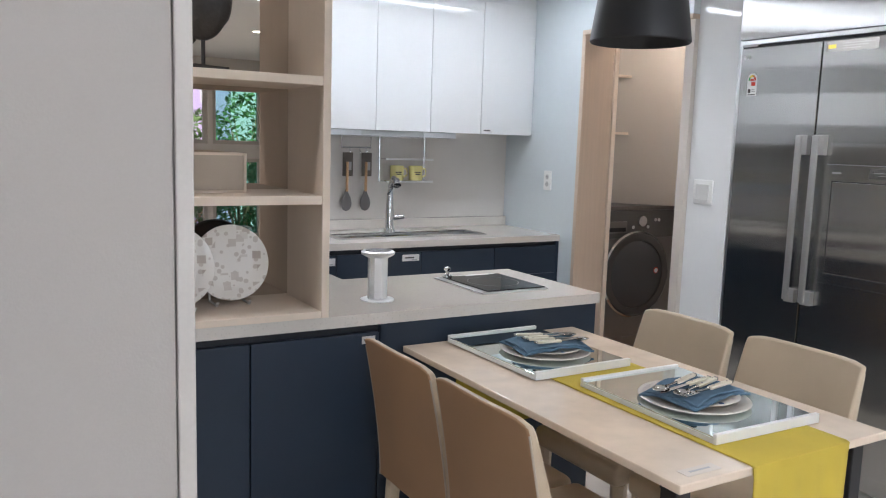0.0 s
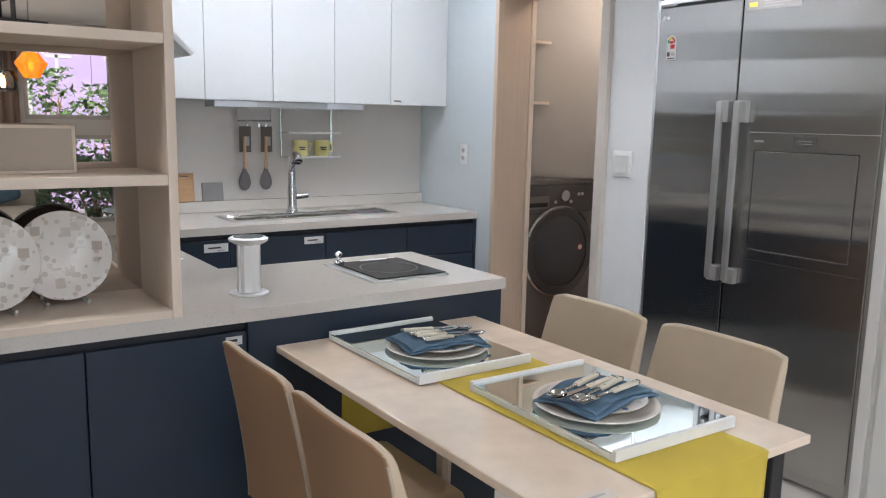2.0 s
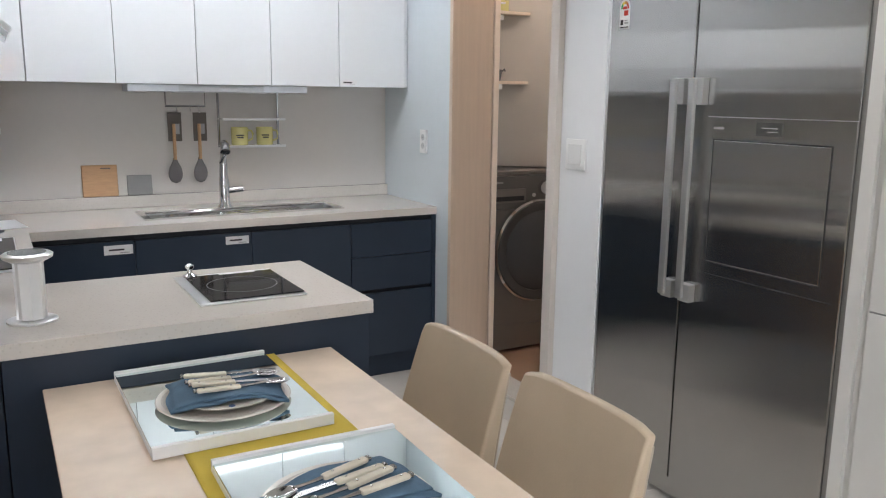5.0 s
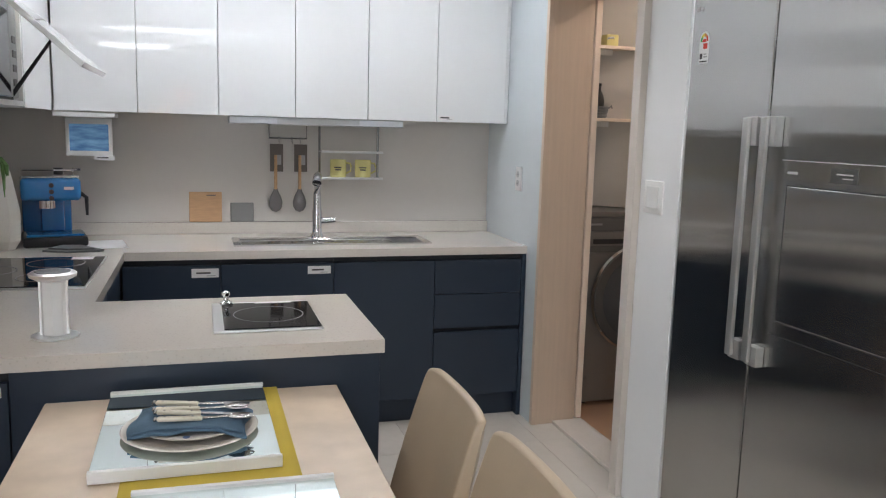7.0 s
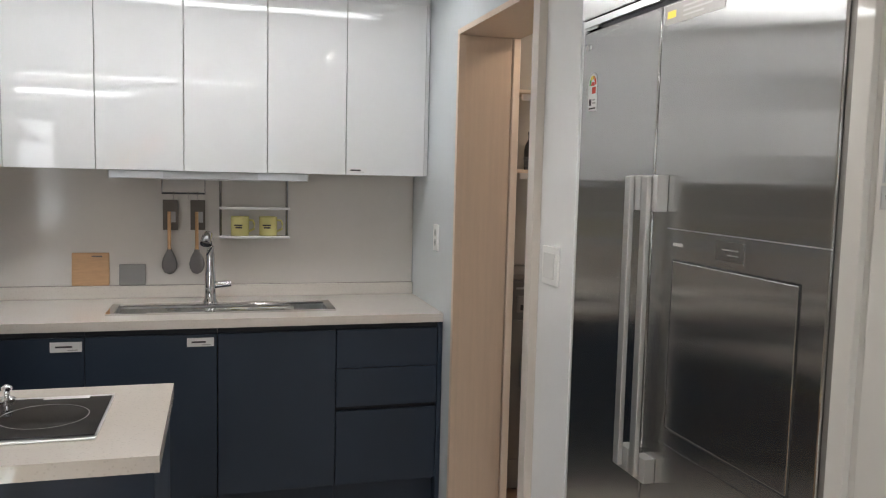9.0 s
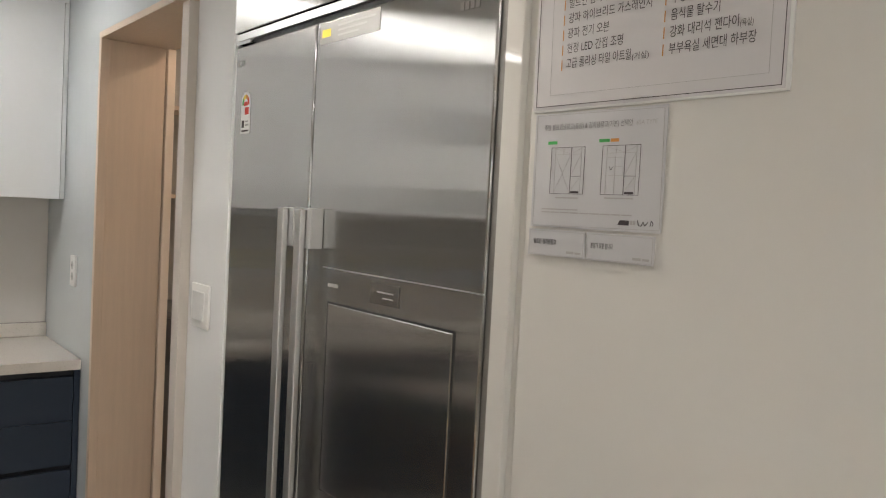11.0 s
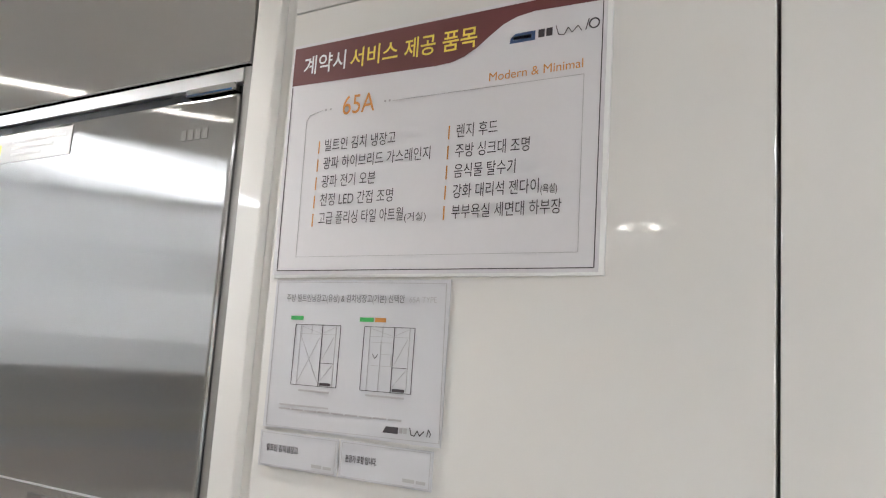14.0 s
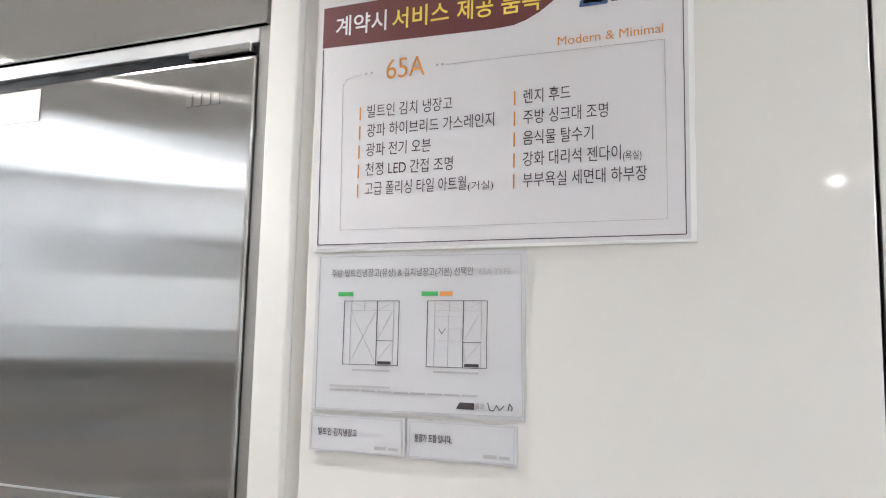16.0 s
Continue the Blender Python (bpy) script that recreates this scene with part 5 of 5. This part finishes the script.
part("seat", box(B(), -0.175, 0.22, -W, W, 0.40, 0.47, 0.022, 3), M_LEATHER, chair, "", True)
for sx, sy in ((-0.165, -0.18), (-0.165, 0.18), (0.185, -0.18), (0.185, 0.18)):
    x1 = sx - 0.03 if sx < 0 else sx
    part("leg", tube(B(), [(sx, sy, 0.405), ((sx + x1) / 2, sy, 0.2), (x1, sy, 0.0)], [0.024, 0.020, 0.016], 8), M_LEATHER, chair, "leather-wrapped leg")
copy_thing(chair, pose(5.246, 3.628, 0))
copy_thing(chair, pose(5.842, 4.047, 0, 0, 0, 180))
copy_thing(chair, pose(5.854, 3.608, 0, 0, 0, 180))

# ---- pendant over the table ----
pend = thing("pendant_lamp", "matt black dome pendant lamp over the dining table", "lamp", m=pose(5.57, 3.80, 1.690))
part("shade", lathe(B(), [(0.130, 0.0), (0.134, 0.004), (0.116, 0.13), (0.092, 0.20), (0.040, 0.235), (0.036, 0.228), (0.087, 0.194), (0.110, 0.125), (0.126, 0.004)], None, 56, True), M_DARKMETAL, pend, "", True)
part("socket", cyl(B(), pose(0, 0, 0.20), 0.03, 0.08, n=24), M_DARKMETAL, pend)
part("cord", cyl(B(), pose(0, 0, 0.28), 0.003, CEIL - 1.97 - 0.01, n=8), M_BLACK, pend)
part("canopy", cyl(B(), pose(0, 0, CEIL - 1.69 - 0.022), 0.05, 0.02, n=32), M_DARKMETAL, pend)

# ---- ceiling lights ----


def downlight(x, y):
    t = thing("downlight", "small round recessed ceiling downlight", "light", "ceiling downlights", pose(x, y, CEIL))
    part("trim_ring", lathe(B(), [(0.034, -0.006), (0.048, -0.006), (0.050, -0.0005), (0.034, -0.0005)], None, 32, True), M_PLASTIC, t)
    part("lens", cyl(B(), pose(0, 0, -0.004), 0.033, 0.003, n=28), M_DOWN, t)
    return t


for x, y in DOWNLIGHTS:
    downlight(x, y)
    spot("downlight_lamp", x, y, CEIL - 0.012, 12)


def led_bar(x, y, sx, sy, lit=M_LED):
    t = thing("ceiling_light", "long flat white led ceiling light", "light", "led ceiling lights", pose(x, y, CEIL))
    part("frame", box(B(), -sx / 2 - 0.015, sx / 2 + 0.015, -sy / 2 - 0.015, sy / 2 + 0.015, -0.03, -0.001, 0.003), M_PLASTIC, t)
    part("diffuser", box(B(), -sx / 2, sx / 2, -sy / 2, sy / 2, -0.035, -0.0305), lit, t, "glowing diffuser")
    return t


led_bar(5.95, 5.80, 1.9, 0.09)
led_bar(5.45, 2.05, 2.2, 0.09, M_LED_ROOM)
led_bar(4.6, 0.2, 1.2, 0.5)

# ---- utility room ----
struct("utility_bulkhead", prism(B(), [(7.30, 6.62), (8.34, 5.58), (8.34, 6.745), (7.30, 6.745)], pose(0, 0, 1.040), CEIL - 1.042), M_WALL, "beige slanting boxed wall above the washing machine", "wall")
wm = thing("washing_machine", "graphite front-loading washing machine with a round dark door", "washing machine", m=pose(7.76, 6.02, 0.012, 0, 0, 90))
part("body", box(B(), 0.012, 0.60, -0.355, 0.355, 0.015, 0.995, 0.008), M_WASHER, wm)
part("top_lid", box(B(), 0.0, 0.60, -0.355, 0.355, 0.996, 1.022, 0.006), M_WASHER, wm)
part("front_panel", box(B(), 0.0, 0.0115, -0.353, 0.353, 0.16, 0.81, 0.003), M_WASHER, wm)
part("control_panel", box(B(), -0.004, 0.0115, -0.353, 0.353, 0.815, 0.994, 0.005), mat("control_grey", (0.16, 0.152, 0.148), 0.3, 0.4), wm)
part("detergent_drawer", box(B(), -0.010, -0.0042, 0.10, 0.315, 0.85, 0.925, 0.006), M_WASHER, wm, "", True)
part("drawer_grip", box(B(), -0.012, -0.0102, 0.115, 0.30, 0.86, 0.885, 0.001), M_BLACK, wm)
part("badge", box(B(), -0.0055, -0.0042, 0.25, 0.32, 0.955, 0.965), M_GREYINK, wm)
for k in range(4):
    part("button", cyl(B(), pose(-0.0042, (0.045, -0.085, -0.15, -0.18)[k], (0.885, 0.885, 0.93, 0.93)[k], 0, -90, 0), 0.011, 0.004, n=16), M_ALU, wm)
part("dial", cyl(B(), pose(-0.0042, -0.020, 0.925, 0, -90, 0), 0.038, 0.022, 0.034, n=32), M_CHROME, wm, "silver programme dial", True)
DR = pose(-0.001, 0.011, 0.575, 0, -90, 0) @ Matrix.Diagonal((1.10, 1.10, 1, 1))
part("door_ring", lathe(B(), [(0.205, 0.0), (0.255, 0.0), (0.258, 0.018), (0.245, 0.032), (0.205, 0.030)], DR, 56, True), mat("ring_grey", (0.10, 0.097, 0.095), 0.35, 0.4), wm, "dark door ring", True)
part("chrome_ring", lathe(B(), [(0.250, 0.0245), (0.257, 0.0185), (0.262, 0.020), (0.253, 0.029)], DR, 56, True), M_CHROME, wm, "", True)
part("door_glass", lathe(B(), [(0.204, 0.024), (0.18, 0.036), (0.10, 0.046), (0.002, 0.048)], DR, 48), mat("smoked_glass", (0.085, 0.088, 0.095), 0.08, var=0.02, bump=0), wm, "dark glass door", True)
part("door_sticker", cyl(B(), DR @ pose(0.02, -0.14, 0.043), 0.019, 0.0012, n=24), M_REDINK, wm, "red round sticker")
part("sticker_mark", cyl(B(), DR @ pose(0.02, -0.14, 0.0445), 0.014, 0.0006, n=20), M_PAPER, wm)
part("filter_hatch", box(B(), -0.003, 0.0005, 0.08, 0.29, 0.060, 0.165, 0.002), M_WASHER, wm)
part("kick_panel", box(B(), 0.0, 0.0115, -0.353, 0.353, 0.02, 0.155, 0.003), M_WASHER, wm)
for sx in (0.06, 0.54):
    for sy in (-0.28, 0.28):
        part("foot", cyl(B(), pose(sx, sy, 0.0), 0.022, 0.0145, n=14), M_BLACK, wm)
for z in (1.878, 1.510):
    s = thing("wall_shelf", "thin pale corner shelf board in the utility room", "shelf", "utility shelves", pose(7.60, 6.257, z))
    part("board", prism(B(), [(-0.23, -0.097), (0.158, -0.097), (-0.19, 0.251), (-0.23, 0.251)], pose(0, 0, -0.016), 0.016), M_SHELF, s)
    part("bracket", box(B(), -0.09, 0.01, -0.06, -0.045, -0.045, -0.0165), M_ALU, s)
tub = thing("storage_box", "yellow plastic storage box on the utility shelf", "box", m=pose(7.605, 6.225, 1.8785))
part("tub", box(B(), -0.034, 0.034, -0.034, 0.034, 0, 0.060, 0.006), M_YELLOWMUG, tub, "", True)
part("handle", tube(B(), [(-0.030, -0.035, 0.036), (-0.026, -0.045, 0.040), (-0.002, -0.046, 0.042), (0.002, -0.035, 0.042)], 0.005, 8), M_PLASTIC, tub)
basket = thing("basket", "small grey woven basket with a side handle on the shelf", "basket", m=pose(7.568, 6.205, 1.5105))
part("body", lathe(B(), [(0.028, 0), (0.037, 0.060), (0.034, 0.060), (0.026, 0.003)], None, 20), M_GREYCLOTH, basket)
for k in range(4):
    part("woven_band", lathe(B(), [(0.0295 + 0.0024 * k, 0.008 + 0.014 * k), (0.0325 + 0.0024 * k, 0.012 + 0.014 * k), (0.0305 + 0.0024 * k, 0.016 + 0.014 * k)], None, 20), M_GREYCLOTH, basket)
part("handle", tube(B(), [(0.034, -0.01, 0.050), (0.050, -0.016, 0.064), (0.056, -0.01, 0.052)], 0.004, 8), M_GREYCLOTH, basket)
jug = thing("bottle", "dark brown bottle behind the basket", "bottle", m=pose(7.585, 6.272, 1.5105))
part("body", lathe(B(), [(0.026, 0), (0.028, 0.09), (0.022, 0.12), (0.009, 0.145), (0.009, 0.165)], None, 24), M_DARKBRONZE, jug, "", True)
part("cap", cyl(B(), pose(0, 0, 0.166), 0.011, 0.016, n=20), M_BLACK, jug)
ul = thing("utility_light", "round ceiling light in the utility room", "light", m=pose(7.75, 5.60, CEIL))
part("lens", cyl(B(), pose(0, 0, -0.03), 0.09, 0.028, n=32), glow("warm_diffuser", (1.0, 0.80, 0.64), 34), ul)

# ---- living room side, seen in the mirrors ----
WY = -2.5
win = struct("wall_south", grid_slab(B(), [2.42, 2.65, 3.95, 4.30, 5.50, 5.54, 6.44, 6.50, 7.10, 7.16], [0.0, 0.16, 1.13, 1.30, 2.12, CEIL], lambda i, j: not (i in (1, 3, 5, 7) and j in (1, 3)), 0, 0.14), M_WALL, "living room window wall", "wall")
win.matrix_world = pose(0, WY, 0, 90, 0, 0)
count = 0
M_FRAME = mat("grey_window_frame", (0.46, 0.43, 0.39), 0.4, var=0.02)
for x0, x1 in ((2.65, 3.95), (4.30, 5.50), (5.54, 6.44), (6.50, 7.10)):
    for z0, z1 in ((0.16, 1.13), (1.30, 2.12)):
        count += 1
        w = tagged(new("window_%d" % count), "white framed living room window pane", "window", kind="structure")
        w.matrix_world = pose((x0 + x1) / 2, WY - 0.06, (z0 + z1) / 2)
        a, b = (x1 - x0) / 2, (z1 - z0) / 2
        f = part("window_frame", grid_slab(B(), [-a, -a + 0.045, a - 0.045, a], [-b, -b + 0.045, b - 0.045, b], lambda i, j: not (i == 1 and j == 1), -0.03, 0.03), M_FRAME, w)
        f.matrix_local = pose(0, 0, 0, 90, 0, 0)
        g = part("pane", box(B(), -a + 0.045, a - 0.045, -0.003, 0.003, -b + 0.045, b - 0.045), M_TINTED if x0 > 6.45 else M_GLASS, w)
        g.visible_shadow = False
cur = B()
prev = None
for i in range(61):
    x = 4.62 + 0.86 * i / 60
    y = WY + 0.12 + 0.035 * math.sin(i * 0.95)
    v = (cur.verts.new((x, y, 0.03)), cur.verts.new((x, y, CEIL - 0.03)))
    if prev:
        cur.faces.new((prev[0], v[0], v[1], prev[1]))
    prev = v
curtain = tagged(part("curtain", cur, mat("brown_curtain", (0.24, 0.17, 0.13), 0.9, var=0.1), None, "", True), "brown pleated curtain beside the living room window", "curtain")
cs = curtain.modifiers.new("thickness", "SOLIDIFY")
cs.thickness = 0.003


def pendant(name, label, x, y, z, profile, material, n):
    t = thing(name, label, "lamp", "living room pendants", pose(x, y, z))
    part("shade", lathe(B(), profile, None, n, True), material, t, "", n > 12).visible_shadow = False
    part("bulb", lathe(B(), [(0.006, -0.05), (0.020, -0.03), (0.022, 0.0), (0.012, 0.035), (0.010, 0.05)], None, 16), M_BULB, t, "glowing filament bulb", True)
    part("socket", cyl(B(), pose(0, 0, 0.05), 0.016, 0.05, n=16), M_DARKMETAL, t)
    part("cord", cyl(B(), pose(0, 0, 0.10), 0.003, CEIL - z - 0.105, n=8), M_BLACK, t)
    return t


pendant("amber_pendant", "faceted amber glass pendant lamp with glowing bulb", 5.37, -0.6, 1.765, [(0.06, -0.105), (0.128, 0.015), (0.06, 0.105), (0.055, 0.10), (0.122, 0.015), (0.055, -0.10)], M_AMBER, 6)
pendant("glass_pendant", "clear glass pendant lamp with glowing bulb", 5.15, -0.6, 1.62, [(0.05, -0.08), (0.11, -0.06), (0.12, 0.03), (0.09, 0.09), (0.02, 0.11), (0.018, 0.105), (0.086, 0.085), (0.115, 0.03), (0.105, -0.055), (0.05, -0.074)], M_GLASS, 32)
pendant("glass_pendant", "clear glass pendant lamp with glowing bulb", 5.04, -0.5, 1.54, [(0.06, -0.08), (0.075, -0.07), (0.075, 0.09), (0.02, 0.11), (0.018, 0.105), (0.070, 0.085), (0.070, -0.066), (0.06, -0.075)], M_GLASS, 32)
sofa = thing("sofa", "beige fabric sofa below the living room window", "sofa", m=pose(4.6, -1.75, 0))
M_SOFA = mat("beige_fabric", (0.42, 0.38, 0.33), 0.95, var=0.08, bump=0.2, fine=400)
part("base", box(B(), -0.95, 0.95, -0.42, 0.42, 0.06, 0.30, 0.03), M_SOFA, sofa, "", True)
part("backrest", box(B(), -0.95, 0.95, -0.55, -0.37, 0.10, 0.66, 0.06, 3), M_SOFA, sofa, "", True)
for xx in (-0.47, 0.47):
    part("seat_cushion", box(B(), xx - 0.46, xx + 0.46, -0.36, 0.43, 0.305, 0.43, 0.05, 3), M_SOFA, sofa, "", True)
for sx in (-0.88, 0.88):
    part("leg", box(B(), sx - 0.03, sx + 0.03, -0.38, 0.38, 0, 0.058), M_DARKMETAL, sofa)
for x, mm, lab, turn in ((5.15, M_BLUECLOTH, "deep blue square cushion on the sofa", -14), (4.72, mat("leaf_print_cloth", (0.34, 0.34, 0.16), 0.9, var=0.5, scale=30), "leaf patterned square cushion on the sofa", 10)):
    b = B()
    box(b, -0.22, 0.22, -0.05, 0.05, -0.2, 0.2, 0.048, 3)
    c = tagged(part("cushion", b, mm, None, "", True), lab, "cushion", "cushions on the sofa")
    c.matrix_world = pose(x, -1.98, 0.645, -18, turn, 0)
coffee = thing("side_table", "round glass-topped side table with black legs", "table", m=pose(6.28, -1.2, 0))
part("top", cyl(B(), pose(0, 0, 0.43), 0.28, 0.012, n=48), mat("tinted_top", (0.45, 0.52, 0.55), 0.05), coffee)
for k in range(3):
    a = k * 2.094
    part("leg", tube(B(), [(0.16 * math.cos(a), 0.16 * math.sin(a), 0.43), (0.24 * math.cos(a), 0.24 * math.sin(a), 0.0)], 0.012, 8), M_DARKMETAL, coffee)

# ---- outside the window ----
struct("ground", box(B(), -60, 70, -120, WY - 0.15, -0.45, -0.25), mat("paving", (0.30, 0.29, 0.28), 0.9, var=0.15), "grey paved ground outside", "ground")
M_PURPLE = mat("purple_print", (0.64, 0.50, 0.78), 0.6)
M_BUSH = mat("shrub_leaf", (0.18, 0.29, 0.10), 0.4, var=0.4, scale=12)
hoard = thing("hoarding", "purple printed site hoarding outside the window", "hoarding", m=pose(6.6, -7.5, -0.25))
for k in range(6):
    part("panel", box(B(), -1.2 + 0.9 * k, -0.31 + 0.9 * k, 0, 0.05, 0, 3.2), M_PURPLE if k % 3 else M_PAPER, hoard)
    part("stroke", box(B(), -0.85 + 0.9 * k, -0.80 + 0.9 * k, 0.051, 0.056, 2.2, 2.7), M_PAPER, hoard)
    part("stroke", box(B(), -1.0 + 0.9 * k, -0.6 + 0.9 * k, 0.051, 0.056, 2.48, 2.53), M_PAPER, hoard)
block = thing("apartment_building", "pale rendered building across the street", "building", m=pose(0, -30, -0.25))
part("wall", box(B(), -14, 16, -8, 0, 0, 14), mat("pale_render", (0.55, 0.54, 0.52), 0.8), block)
part("roof", box(B(), -14.3, 16.3, -8.3, 0.3, 14, 14.4), M_GREYSIL, block)
for i in range(8):
    for j in range(4):
        part("window", box(B(), -12.5 + 3.4 * i, -10.8 + 3.4 * i, -0.1, 0.06, 1.2 + 3.2 * j, 2.9 + 3.2 * j), M_BLACKGLASS, block)


def shrub(x, y, h, seed):
    random.seed(seed)
    t = thing("shrub", "leafy green garden shrub outside the window", "shrub", "garden shrubs", pose(x, y, -0.25))
    stem = B()
    for k in range(6):
        a, r = random.uniform(0, 6.28), random.uniform(0.15, 0.45)
        tube(stem, [(0, 0, 0), (r * 0.3 * math.cos(a), r * 0.3 * math.sin(a), h * 0.4), (r * math.cos(a), r * math.sin(a), h * 0.85)], [0.03, 0.018, 0.006], 6)
    part("trunk", stem, M_BEECH, t)
    vs, fs = [], []
    for k in range(900):
        a, u = random.uniform(0, 6.28), random.random() ** 0.5
        zz = random.uniform(0.25, 1.0)
        rad = 0.62 * u * math.sin(min(1.0, zz * 1.1) * 2.7) ** 0.5 * random.uniform(0.7, 1.15)
        c = Vector((rad * math.cos(a), rad * math.sin(a), h * zz))
        d = Vector((random.uniform(-1, 1), random.uniform(-1, 1), random.uniform(-0.5, 0.8))).normalized()
        e = d.cross(Vector((random.uniform(-1, 1), random.uniform(-1, 1), 1))).normalized()
        s = random.uniform(0.04, 0.075)
        i = len(vs)
        vs += [c - d * s, c + e * s * 0.45, c + d * s, c - e * s * 0.45]
        fs.append((i, i + 1, i + 2, i + 3))
    me = bpy.data.meshes.new("crown")
    me.from_pydata(vs, [], fs)
    me.materials.append(M_BUSH)
    crown = new("crown", me)
    crown.parent = t
    return t


for k, (x, y, h) in enumerate(((5.2, -4.2, 1.9), (6.0, -4.6, 2.2), (6.8, -4.3, 2.0), (7.6, -4.8, 2.3), (4.2, -4.6, 2.0), (6.4, -3.7, 1.1), (7.2, -3.8, 1.3), (5.6, -3.8, 1.2))):
    shrub(x, y, h, 20 + k)

# ---- floor tiles ----
tile_bm = B()
box(tile_bm, -0.2992, 0.2992, -0.2992, 0.2992, -0.006, 0.0, 0.0004, 1)
first = None
for i in range(9):
    for j in range(16):
        x, y = 2.55 + 0.6 * i, -2.45 + 0.6 * j
        if first is None:
            first = part("tile", tile_bm, M_FLOOR, floor)
            ob = first
        else:
            ob = new("tile", first.data)
            ob.parent = floor
        ob.matrix_local = pose(x, y, 0)
